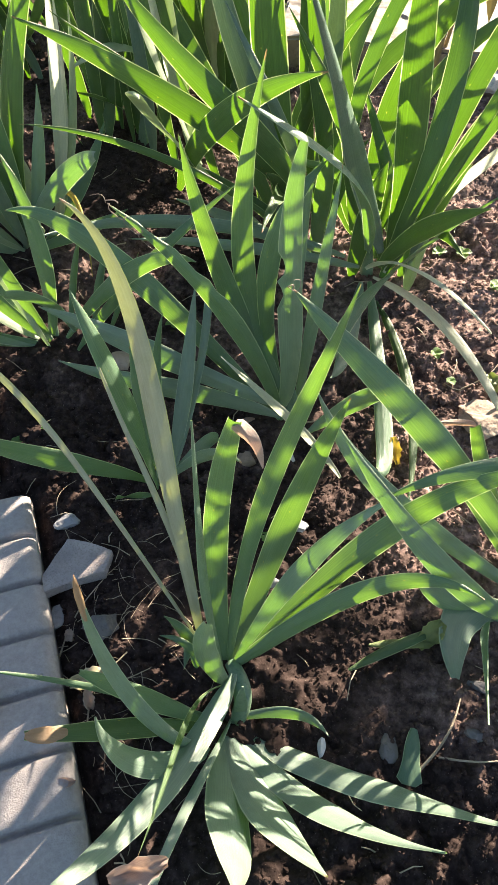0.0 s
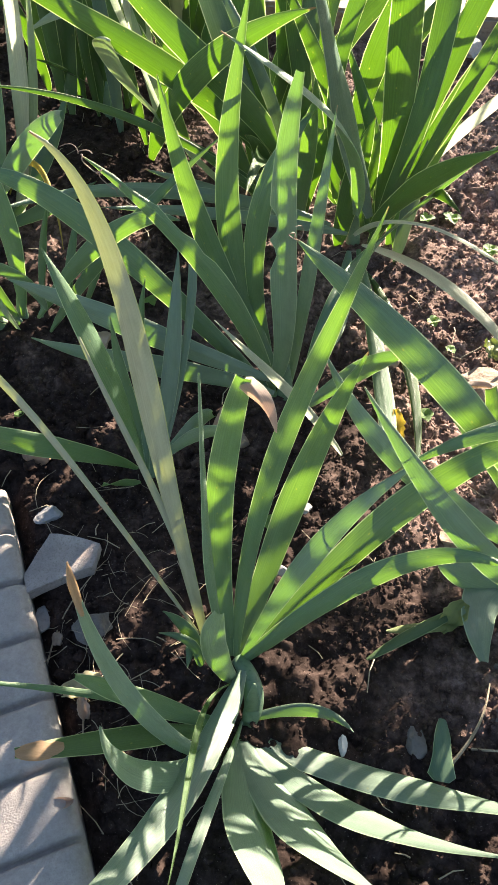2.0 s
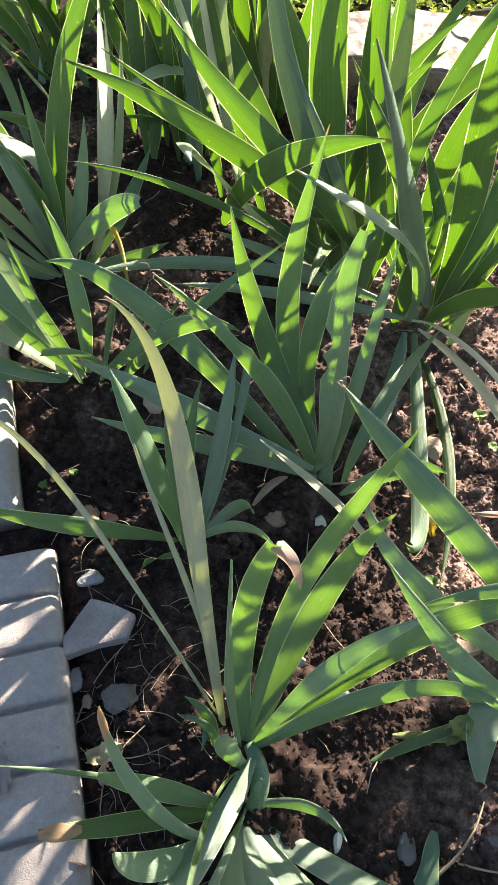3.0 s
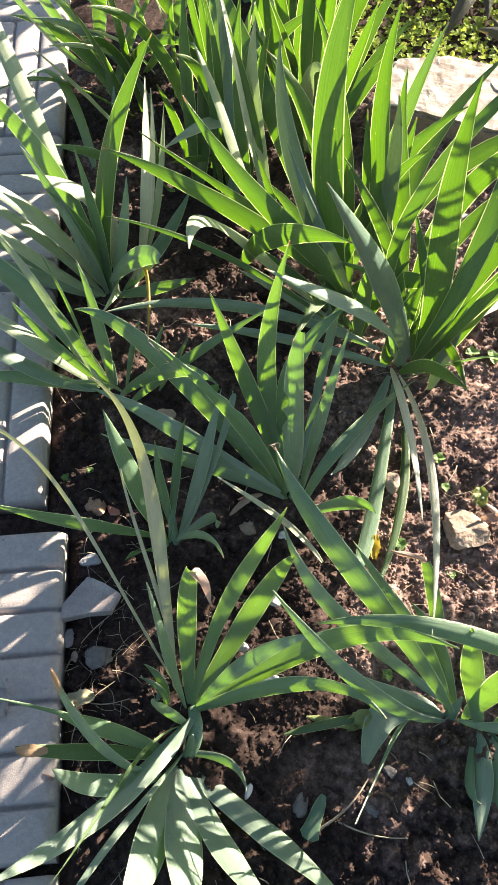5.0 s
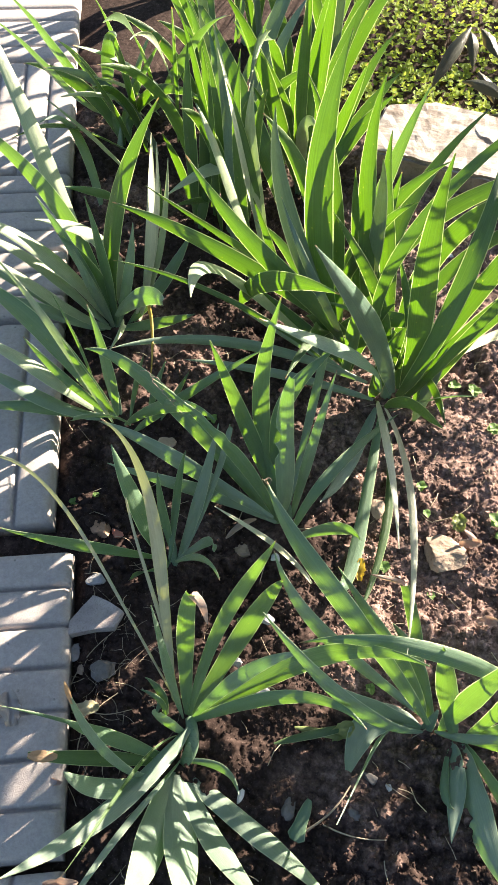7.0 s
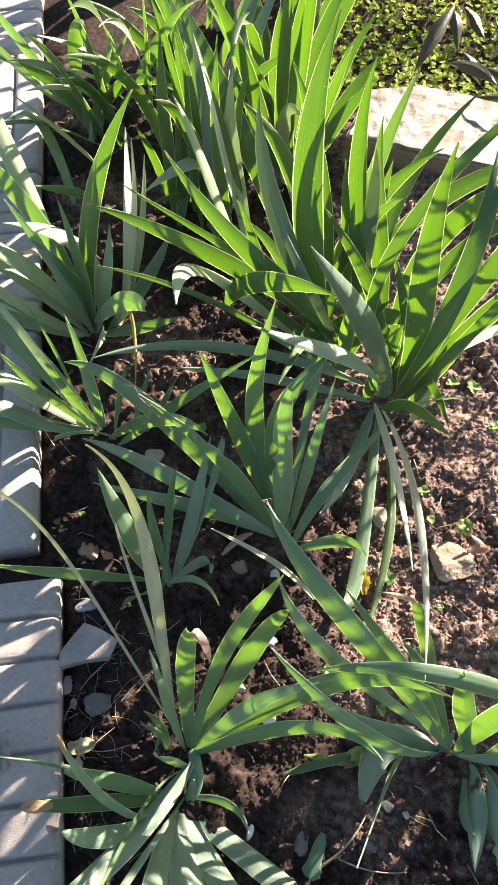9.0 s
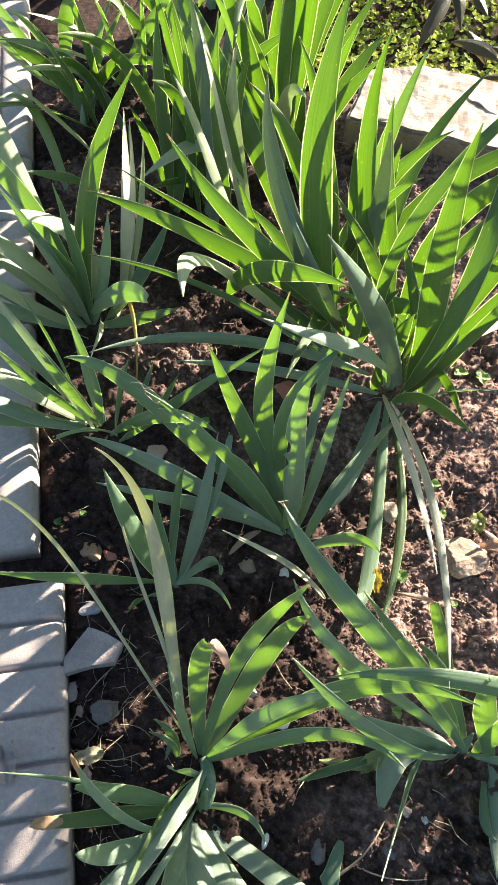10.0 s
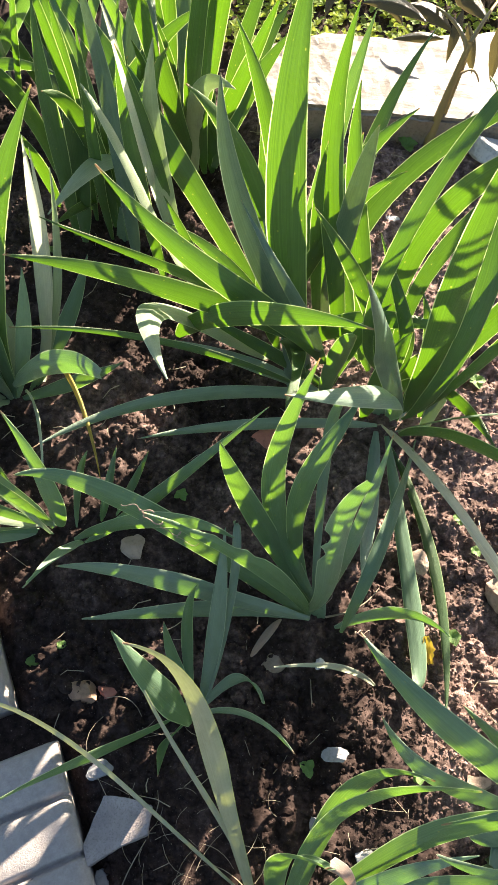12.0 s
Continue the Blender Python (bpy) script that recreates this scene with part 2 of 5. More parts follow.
def fractal(x, y, z=0.0):
    return noise.noise((x, y, z))


# path of pavers: its axis runs ahead and to the left
AXIS = Vector((-0.42, 0.9075, 0)).normalized()
SIDE = Vector((-AXIS.y, AXIS.x, 0))   # to the left of the path
EDGE = Vector((-0.009, 0.672, 0))


def on_path(x, y):
    """How far a place lies inside the pavers' right edge (positive: under them)."""
    rel = Vector((x, y, 0)) - EDGE
    s = rel.dot(AXIS)
    return rel.dot(SIDE) - (0.033 if s > 0.025 else 0.0)


def soil_height(x, y):
    near = max(0.0, min(1.0, 2.6 - max(abs(x - 0.1), abs(y - 1.0))))
    h = near * (0.010 * fractal(x * 4.1, y * 4.1, 3.0) + 0.007 * fractal(x * 13, y * 13, 7.0))
    back = max(0.0, min(1.0, (y - 1.25) / 0.4)) * max(0.0, min(1.0, (x - 0.1) / 0.15))
    h += 0.04 * back * back * (3 - 2 * back)
    if near:
        # crumbled tilth: clods and crumbs of two sizes, bent out of round, cloddier in some patches
        patch = max(0.2, 0.75 + 1.1 * fractal(x * 6, y * 6, 30.0))
        wx, wy = x + 0.012 * fractal(x * 38, y * 38, 2.0) + 0.005 * fractal(x * 110, y * 110, 6.0), y + 0.012 * fractal(x * 38, y * 38, 12.0) + 0.005 * fractal(x * 110, y * 110, 16.0)
        big, small = noise.voronoi((wx * 34, wy * 34, 0.5))[0], noise.voronoi((wx * 105, wy * 105, 3.5))[0]
        h += near * patch * (0.024 * (0.30 - big[0] ** 1.4) + 0.0085 * (0.35 - small[0] ** 1.3))
        h += near * (0.005 * fractal(x * 21, y * 21, 1.5) + 0.0028 * fractal(x * 150, y * 150, 4.0))
    d = on_path(x, y)
    if d > -0.02:
        k = min(1.0, (d + 0.02) / 0.02)
        h = h * (1 - k) - 0.022 * k
    return h


# ---- ground ----
def make_ground():
    def ticks(lo, hi, step, far):
        inner = list(np.arange(lo, hi + 1e-6, step))
        out, d = [], step
        while d < far:
            d *= 1.35
            out.append(d)
        left = [lo - v for v in np.cumsum(out)[::-1] if v < far]
        right = [hi + v for v in np.cumsum(out) if v < far]
        return left + inner + right
    xs, ys = ticks(-0.45, 0.75, 0.0027, 60.0), ticks(0.25, 1.85, 0.0027, 60.0)
    verts = [(x, y, soil_height(x, y)) for y in ys for x in xs]
    n = len(xs)
    faces = [(j * n + i, j * n + i + 1, (j + 1) * n + i + 1, (j + 1) * n + i) for j in range(len(ys) - 1) for i in range(n - 1)]
    me = bpy.data.meshes.new("ground")
    me.from_pydata(verts, [], faces)
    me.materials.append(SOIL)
    for p in me.polygons:
        p.use_smooth = True
    tagged(new("ground", me), "dark crumbly garden soil, reddish on the open side, shade painted in elsewhere", "soil", kind="structure")


make_ground()


def make_clods():
    """Crumbs of soil: many tiny angular ones, fewer large lumpy ones."""
    rng = random.Random(5)
    shapes = []
    for sub in (1, 2):
        base = bmesh.new()
        bmesh.ops.create_icosphere(base, subdivisions=sub, radius=1.0)
        shapes.append(([v.co.copy() for v in base.verts], [[v.index for v in f.verts] for f in base.faces]))
        base.free()
    for name, (bv, bf), many, label in (("soil_crumbs", shapes[0], 66000, "fine crumbs of dry garden soil"), ("soil_clods", shapes[1], 900, "loose rough clods of dark garden soil")):
        verts, faces, count = [], [], 0
        while count < many:
            x, y = rng.uniform(-0.5, 0.75), rng.uniform(0.22, 1.75)
            density = 0.45 + 0.55 * noise.noise((x * 5, y * 5, 20.0))
            if on_path(x, y) > -0.012 or rng.random() > max(0.12, density):
                continue
            r = 0.0007 + 0.0027 * rng.random() ** 2.4 if many > 5000 else 0.0025 + 0.0060 * rng.random() ** 2.6
            z, seed, start = soil_height(x, y) + r * rng.uniform(-0.3, 0.5), rng.uniform(0, 90), len(verts)
            sq = Vector((rng.uniform(0.8, 1.3), rng.uniform(0.8, 1.3), rng.uniform(0.6, 1.0)))
            for d in bv:
                k = r * (1 + 0.7 * noise.noise(d * 1.5 + Vector((seed, 0, 0))) + 0.35 * noise.noise(d * 4.0 + Vector((0, seed, 0))))
                verts.append((x + d.x * k * sq.x, y + d.y * k * sq.y, z + d.z * k * sq.z))
            faces += [[i + start for i in f] for f in bf]
            count += 1
        me = bpy.data.meshes.new(name)
        me.from_pydata(verts, [], faces)
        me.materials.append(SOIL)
        tagged(new(name, me), label, "soil clods", kind="stuff")


make_clods()


# ---- path ----
TILE, RIBS, TOP = 0.41, 7, 0.022


def paver_mesh(lengthwise):
    """A square concrete paver with seven rounded ribs, its near right corner at the origin, x to the left, y along the path."""
    bm = bmesh.new()
    xs, heights = [], []
    pitch = TILE / RIBS
    for k in range(RIBS):
        for u, h in ((0.0, -0.011), (0.028, -0.0105), (0.045, -0.006), (0.075, -0.0025), (0.13, -0.0006), (0.28, 0.0), (0.5, 0.0005), (0.72, 0.0), (0.87, -0.0006), (0.925, -0.0025), (0.955, -0.006), (0.972, -0.0105)):
            xs.append((k + u) * pitch)
            heights.append(h)
    xs.append(TILE)
    heights.append(-0.011)
    cross = [0.0, 0.003, 0.008, 0.016] + [TILE * i / 24 for i in range(2, 23)] + [TILE - 0.016, TILE - 0.008, TILE - 0.003, TILE]
    def drop(c):
        d = min(c, TILE - c)
        return -0.009 * max(0.0, 1 - d / 0.011) ** 2
    rng = random.Random(3)
    grid = []
    for c in cross:
        row = []
        for x, h in zip(xs, heights):
            z = h + drop(c) + drop(x) * 0.6 + 0.0006 * noise.noise((x * 40, c * 40, 2.0))
            row.append(bm.verts.new((c, x, TOP + z) if not lengthwise else (x, c, TOP + z)))
        grid.append(row)
    for a, b in zip(grid, grid[1:]):
        for i in range(len(a) - 1):
            bm.faces.new((a[i], a[i + 1], b[i + 1], b[i]))
    rim = grid[0] + [r[-1] for r in grid[1:]] + grid[-1][-2::-1] + [r[0] for r in grid[-2:0:-1]]
    low = [bm.verts.new((v.co.x, v.co.y, TOP - 0.05)) for v in rim]
    for i in range(len(rim)):
        j = (i + 1) % len(rim)
        bm.faces.new((rim[i], rim[j], low[j], low[i]))
    bm.faces.new(low)
    bmesh.ops.recalc_face_normals(bm, faces=bm.faces)
    me = bpy.data.meshes.new("paver")
    bm.to_mesh(me)
    bm.free()
    me.materials.append(CONCRETE)
    for p in me.polygons:
        p.use_smooth = True
    return me


def make_path():
    across, along = paver_mesh(False), paver_mesh(True)
    step, rng = TILE + 0.012, random.Random(8)
    road = tagged(thing("pavement", EDGE, "grey ribbed concrete paving slabs beside the bed", "path", kind="structure"))
    for col in range(2):
        for row in range(-4, 8):
            shift = 0.033 if row >= 0 else 0.0
            corner = EDGE + AXIS * (row * step + TILE + (0.05 if row >= 0 else 0.012)) + SIDE * (shift + col * step)
            ob = new("paver", along if (row + col) % 2 == 0 else across)
            turn = math.atan2(SIDE.y, SIDE.x)
            m = Matrix.Translation(corner + Vector((0, 0, rng.uniform(-0.003, 0.001)))) @ Matrix.Rotation(turn + rng.uniform(-0.006, 0.006), 4, "Z")
            ob.matrix_basis = m
            ob.parent = road
            ob.matrix_parent_inverse = road.matrix_basis.inverted()


make_path()


def straw_piece(name, pts, r, label, mat=None):
    bm = bmesh.new()
    rings = []
    n = len(pts)
    for i, p in enumerate(pts):
        t = (pts[min(n - 1, i + 1)] - pts[max(0, i - 1)]).normalized()
        s = t.cross(Vector((0, 0, 1))).normalized()
        u = s.cross(t)
        rr = r * (1 - 0.6 * i / n)
        rings.append([bm.verts.new(p + (s * math.cos(a) + u * math.sin(a)) * rr) for a in (0, 1.26, 2.51, 3.77, 5.03)])
    for a, b in zip(rings, rings[1:]):
        for j in range(5):
            bm.faces.new((a[j], a[(j + 1) % 5], b[(j + 1) % 5], b[j]))
    return bm


# ---- iris plants ----
FACE = Vector((-0.05, -0.80, 0.60)).normalized()   # the open side of the bed, to which the blades turn
TILT = Vector((0.05, -0.54, 0.84)).normalized()   # blades that lean back and face the sky
LEAN = Vector((-0.20, -0.90, 0.38)).normalized()   # blades that show their back to the sun
SUNNY = Vector((0.30, 0.30, 0.90)).normalized()   # low blades turned to the sun
UPRIGHT = Vector((-0.30, -0.93, 0.20)).normalized()   # blades that stand on edge
ASIDE = Vector((-0.35, -0.30, 0.89)).normalized()   # flat blades turned away from the sun
FLAT = Vector((0.22, -0.05, 0.97)).normalized()    # blades that have turned flat side up


def curve(p0, p1, p2, p3, n):
    out = []
    for i in range(n + 1):
        t = i / n
        out.append((1 - t) ** 3 * p0 + 3 * t * (1 - t) ** 2 * p1 + 3 * t * t * (1 - t) * p2 + t ** 3 * p3)
    return out


def blade_mesh(points, width, face, twist=0.0, fold=0.22, blunt=0.0, bites=(), lift=0.0012, base=0.55):
    """A sword-shaped blade along the points: widest below the middle, keeled, its margins turned down a little."""
    bm = bmesh.new()
    uv, along = bm.loops.layers.uv.new("UVMap"), bm.loops.layers.uv.new("Along")
    n, cols = len(points) - 1, 8
    rows, coords, run, seed = [], {}, 0.0, points[0].x * 31 + points[-1].y * 17
    side = None
    for i, p in enumerate(points):
        v = i / n
        t = (points[min(n, i + 1)] - points[max(0, i - 1)]).normalized()
        s = t.cross(face)
        if s.length < 0.15 and side is not None:
            s = side - t * side.dot(t)
        s.normalize()
        if side is not None and s.dot(side) < 0:
            s = -s
        side = s.copy()
        s = Matrix.Rotation(twist * (v - 0.35) + 0.12 * noise.noise((seed, v * 2.0, 1.0)), 3, t) @ s
        up = s.cross(t).normalized()
        if up.dot(face) < 0:
            up = -up
        if i:
            run += (p - points[i - 1]).length
        w = width * (base + (1 - base) * min(1.0, v / 0.42)) * (0.5 + 0.5 * min(1.0, v / 0.10))
        if v > 0.38:
            k = (v - 0.38) / 0.62
            w *= 1 - (1 - blunt) * k ** (2.1 if not blunt else 3.0)
        w = max(w, width * 0.03) * (1 + 0.04 * noise.noise((seed, v * 7.0, 5.0)))
        row = []
        for c in range(cols + 1):
            u = c / cols
            a = u * 2 - 1
            half = a * w / 2
            for at, hand, deep, span in bites:
                if a * hand > 0 and abs(v - at) < span:
                    half *= 1 - deep * (1 - ((v - at) / span) ** 2) * (0.85 + 0.3 * noise.noise((seed, v * 60, 8.0)))
            dip = -fold * abs(half) + (-lift if c in (0, cols) else 0.0) + 0.05 * w * noise.noise((seed + a, v * 5.0, 2.0))
            vert = bm.verts.new(p + s * half + up * dip)
            coords[vert] = (u, run, v * 0.93 if blunt else v)
            row.append(vert)
        rows.append(row)
    for a, b in zip(rows, rows[1:]):
        for c in range(cols):
            f = bm.faces.new((a[c], a[c + 1], b[c + 1], b[c]))
            for loop in f.loops:
                loop[uv].uv = coords[loop.vert][:2]
                loop[along].uv = (coords[loop.vert][0], coords[loop.vert][2])
    return bm


def blade(plant, p0, p1, p2, p3, width, mat=None, twist=0.0, blunt=0.0, bites=(), label="", n=22, face=FACE, base=0.6):
    pts = curve(Vector(p0), Vector(p1), Vector(p2), Vector(p3), n)
    return part("leaf", blade_mesh(pts, width, face, twist, 0.22, blunt, bites, 0.0012, base), mat or GREEN, plant, label)


def dry_tip(leaf, p0, p1, p2, p3, width):
    pts = curve(Vector(p0), Vector(p1), Vector(p2), Vector(p3), 10)
    return part("dry_tip", blade_mesh(pts, width, FACE, 1.6, 0.9, 0.0, (), 0.0006, 0.9), DRY, leaf, "withered brown leaf tip")


def sear_tip(leaf, p0, p1, p2, p3, width, start, blunt=0.0, face=FLAT):
    """The withered end of a leaf, from a share of its length onwards."""
    pts = curve(Vector(p0), Vector(p1), Vector(p2), Vector(p3), 40)[int(40 * start):]
    pts = [p + face * 0.0012 for p in pts]
    return part("dry_tip", blade_mesh(pts, width, face, 0.3, 0.3, blunt, ((0.2, 1, 0.4, 0.15),), 0.0016, 0.9), SEAR, leaf, "withered orange-brown leaf tip")


def shred(leaf, start, aim, loops, size, seed):
    """A dry, curled thread torn from a leaf's edge."""
    rng = random.Random(seed)
    a, d = Vector(start), Vector(aim) - Vector(start)
    pts = []
    for k in range(36):
        t = k / 35
        ang = t * loops * math.tau
        r = size * (0.4 + 0.6 * t)
        pts.append(a + d * t + Vector((math.cos(ang) * r - size * 0.4, 0.4 * r * math.sin(2 * ang), math.sin(ang) * r)))
    return part("curled_shred", straw_piece("shred", pts, 0.0006, ""), GREY_DRY, leaf, "curled dry shred of leaf")


def crown(plant, x, y, size, top=(0.0, 0.015, 0.045)):
    """The flattened foot of a fan, where the sheathing leaves rise from the soil; top: where its neck ends, from its base."""
    bm = bmesh.new()
    rings = []
    for k in range(8):
        v = k / 7
        r = size * (0.95 + 0.7 * v * (1 - v) - 0.8 * v)
        rings.append([bm.verts.new((x + top[0] * v + 1.5 * r * math.cos(a), y + top[1] * v + 0.6 * r * math.sin(a), -0.012 + v * (top[2] + 0.012))) for a in [math.tau * j / 14 for j in range(14)]])
    for a, b in zip(rings, rings[1:]):
        for j in range(14):
            bm.faces.new((a[j], a[(j + 1) % 14], b[(j + 1) % 14], b[j]))
    bm.faces.new(rings[-1])
    return part("leaf_base", bm, SHEATH, plant, "pale green sheathing leaf base")


SHEATH = stone_material("iris_sheath", (0.10, 0.165, 0.105), (0.165, 0.245, 0.155), 80.0, 0.42, 0.0008)


def neck(plant, points, radius):
    """A stout, bent and flattened neck of sheathed leaf bases."""
    bm = bmesh.new()
    pts = curve(*[Vector(p) for p in points], 14)
    rings = []
    for i, p in enumerate(pts):
        t = (pts[min(14, i + 1)] - pts[max(0, i - 1)]).normalized()
        s = t.cross(Vector((0, 0, 1))).normalized()
        u = s.cross(t)
        k = radius * (0.85 + 0.3 * math.sin(3.1 * i / 14))
        rings.append([bm.verts.new(p + s * math.cos(a) * k * 1.15 + u * math.sin(a) * k * 0.8) for a in [math.tau * j / 14 for j in range(14)]])
    for a, b in zip(rings, rings[1:]):
        for j in range(14):
            bm.faces.new((a[j], a[(j + 1) % 14], b[(j + 1) % 14], b[j]))
    bm.faces.new(rings[0][::-1])
    bm.faces.new(rings[-1])
    return part("neck", bm, SHEATH, plant, "stout pale green neck of sheathed leaf bases")


def iris(place, label):
    return thing("iris_plant", (*place, 0.0), label, "iris plant", "iris plants in the bed")


iris_front = iris((0.263, 0.457), "iris plant with grey-green fans, some leaf tips withered")
crown(iris_front, 0.263, 0.457, 0.006)
blade(iris_front, (0.216, 0.528, -0.015), (0.081, 0.609, 0.201), (-0.024, 0.719, 0.285), (-0.088, 0.63, 0.29), 0.010, OLIVE, label="olive-grey fading leaf", base=0.4, face=UPRIGHT)
blade(iris_front, (0.227, 0.501, -0.027), (0.146, 0.659, 0.166), (0.154, 0.679, 0.37), (0.095, 0.678, 0.411), 0.023, OLIVE, label="olive-grey fading leaf", base=0.4, face=UPRIGHT)
blade(iris_front, (0.211, 0.542, -0.012), (0.19, 0.586, 0.115), (0.123, 0.637, 0.191), (0.081, 0.711, 0.245), 0.008, OLIVE, label="olive-grey fading leaf", base=0.4, face=UPRIGHT)
blade(iris_front, (0.24, 0.505, 0.003), (0.219, 0.525, 0.111), (0.22, 0.524, 0.236), (0.217, 0.522, 0.372), 0.014, GLAUCOUS, label="pale blue-green narrow leaf", base=0.4, face=FLAT)
brown_tip_leaf = blade(iris_front, (0.242, 0.511, 0.003), (0.218, 0.566, 0.094), (0.22, 0.576, 0.202), (0.239, 0.56, 0.328), 0.023, BLUE_GREEN, blunt=0.45, base=0.6, face=TILT)
blade(iris_front, (0.246, 0.51, 0.004), (0.244, 0.613, 0.151), (0.291, 0.619, 0.283), (0.312, 0.602, 0.427), 0.018, BLUE_GREEN, base=0.6, face=TILT)
blade(iris_front, (0.248, 0.51, 0.002), (0.277, 0.618, 0.057), (0.303, 0.654, 0.162), (0.323, 0.62, 0.298), 0.026, BLUE_GREEN, base=0.6, face=TILT)
blade(iris_front, (0.25, 0.508, 0.003), (0.283, 0.532, 0.108), (0.311, 0.561, 0.183), (0.371, 0.575, 0.239), 0.019, GLAUCOUS, base=0.34, face=FLAT)
blade(iris_front, (0.25, 0.506, 0.002), (0.349, 0.592, 0.088), (0.401, 0.628, 0.189), (0.493, 0.584, 0.295), 0.027, BLUE_GREEN, base=0.6, face=TILT)
blade(iris_front, (0.249, 0.503, 0.003), (0.331, 0.545, 0.099), (0.403, 0.576, 0.146), (0.463, 0.539, 0.148), 0.021, BLUE_GREEN, base=0.6, face=FACE)
blade(iris_front, (0.26, 0.456, -0.001), (0.301, 0.467, 0.012), (0.328, 0.461, 0.034), (0.343, 0.434, 0.061), 0.012, GLAUCOUS, base=0.6, face=TILT)
blade(iris_front, (0.26, 0.446, -0.004), (0.365, 0.41, -0.003), (0.435, 0.392, 0.064), (0.479, 0.354, 0.176), 0.031, GLAUCOUS, base=0.72, face=SUNNY)
blade(iris_front, (0.261, 0.441, -0.005), (0.323, 0.381, 0.035), (0.371, 0.353, 0.107), (0.408, 0.33, 0.205), 0.034, GLAUCOUS, base=0.72, face=SUNNY)
blade(iris_front, (0.26, 0.441, -0.003), (0.294, 0.37, 0.042), (0.32, 0.332, 0.128), (0.33, 0.303, 0.238), 0.046, GLAUCOUS, base=0.72, face=SUNNY)
blade(iris_front, (0.257, 0.44, -0.003), (0.257, 0.365, 0.045), (0.281, 0.323, 0.133), (0.277, 0.288, 0.246), 0.040, GLAUCOUS, base=0.72, face=SUNNY)
left_orange_tip_leaf = blade(iris_front, (0.238, 0.425, 0.0), (0.207, 0.392, 0.084), (0.15, 0.424, 0.186), (0.151, 0.442, 0.299), 0.015, GLAUCOUS, base=0.6, face=TILT)
blade(iris_front, (0.238, 0.451, -0.006), (0.199, 0.447, 0.042), (0.171, 0.436, 0.103), (0.139, 0.426, 0.166), 0.019, BLUE_GREEN, blunt=0.2, base=0.4, face=FLAT)
left_brown_leaf = blade(iris_front, (0.239, 0.445, -0.003), (0.198, 0.431, 0.048), (0.157, 0.404, 0.094), (0.101, 0.383, 0.13), 0.018, GREEN, blunt=0.4, base=0.4, face=FLAT)
blade(iris_front, (0.243, 0.434, -0.002), (0.205, 0.381, 0.042), (0.17, 0.372, 0.129), (0.176, 0.372, 0.245), 0.023, GLAUCOUS, base=0.72, face=FLAT)
blade(iris_front, (0.242, 0.453, -0.002), (0.177, 0.447, 0.053), (0.121, 0.435, 0.114), (0.057, 0.416, 0.167), 0.007, BLUE_GREEN, base=0.6, face=TILT)
blade(iris_front, (0.247, 0.486, 0.0), (0.23, 0.479, 0.065), (0.223, 0.472, 0.129), (0.233, 0.466, 0.193), 0.021, GLAUCOUS, blunt=0.3, base=0.6, face=TILT)
blade(iris_front, (0.252, 0.494, 0.016), (0.224, 0.395, 0.04), (0.188, 0.325, 0.105), (0.143, 0.265, 0.175), 0.030, GLAUCOUS, base=0.6, face=ASIDE)
blade(iris_front, (0.255, 0.458, -0.004), (0.244, 0.395, 0.066), (0.217, 0.316, 0.143), (0.204, 0.22, 0.124), 0.01, GLAUCOUS, base=0.34, face=ASIDE)
yellow_stem_leaf = blade(iris_front, (0.245, 0.483, 0.009), (0.214, 0.447, 0.083), (0.225, 0.37, 0.17), (0.225, 0.289, 0.299), 0.005, GREEN, label="thin yellowing leaf with a withered tip", base=0.34, face=FACE)
blade(iris_front, (0.215, 0.498, -0.004), (0.21, 0.515, 0.023), (0.198, 0.524, 0.04), (0.179, 0.526, 0.056), 0.014, BLUE_GREEN, face=FACE)
blade(iris_front, (0.215, 0.498, -0.004), (0.213, 0.509, 0.025), (0.2, 0.513, 0.037), (0.176, 0.513, 0.039), 0.01, BLUE_GREEN, face=FACE)
blade(iris_front, (0.213, 0.51, -0.004), (0.204, 0.521, 0.016), (0.204, 0.515, 0.016), (0.203, 0.491, 0.016), 0.01, BLUE_GREEN, face=FACE)

iris_right = iris((0.557, 0.606), "low iris plant with sprawling green leaves")
crown(iris_right, 0.557, 0.606, 0.006)
blade(iris_right, (0.552, 0.599, -0.004), (0.487, 0.553, 0.074), (0.401, 0.555, 0.177), (0.316, 0.572, 0.315), 0.025, GLAUCOUS, base=0.45, face=FACE)
blade(iris_right, (0.549, 0.604, -0.004), (0.488, 0.614, 0.016), (0.467, 0.586, 0.016), (0.466, 0.511, 0.034), 0.041, GLAUCOUS, blunt=0.2, base=0.45, face=FLAT)
blade(iris_right, (0.549, 0.604, -0.004), (0.489, 0.595, 0.019), (0.447, 0.589, 0.036), (0.424, 0.601, 0.06), 0.034, GLAUCOUS, base=0.45, face=FACE)
blade(iris_right, (0.532, 0.593, -0.004), (0.498, 0.596, 0.019), (0.487, 0.538, 0.074), (0.457, 0.43, 0.156), 0.014, GLAUCOUS, base=0.45, face=FACE)
long_back_leaf = blade(iris_right, (0.544, 0.59, 0.072), (0.428, 0.62, 0.247), (0.315, 0.647, 0.322), (0.268, 0.724, 0.311), 0.027, BLUE_GREEN, base=0.45, face=FACE)
blade(iris_right, (0.551, 0.613, -0.003), (0.518, 0.634, 0.094), (0.45, 0.649, 0.161), (0.375, 0.691, 0.222), 0.022, BLUE_GREEN, base=0.45, face=FACE)
blade(iris_right, (0.542, 0.609, 0.032), (0.43, 0.626, 0.106), (0.345, 0.623, 0.165), (0.298, 0.673, 0.245), 0.023, GLAUCOUS, base=0.45, face=FACE)
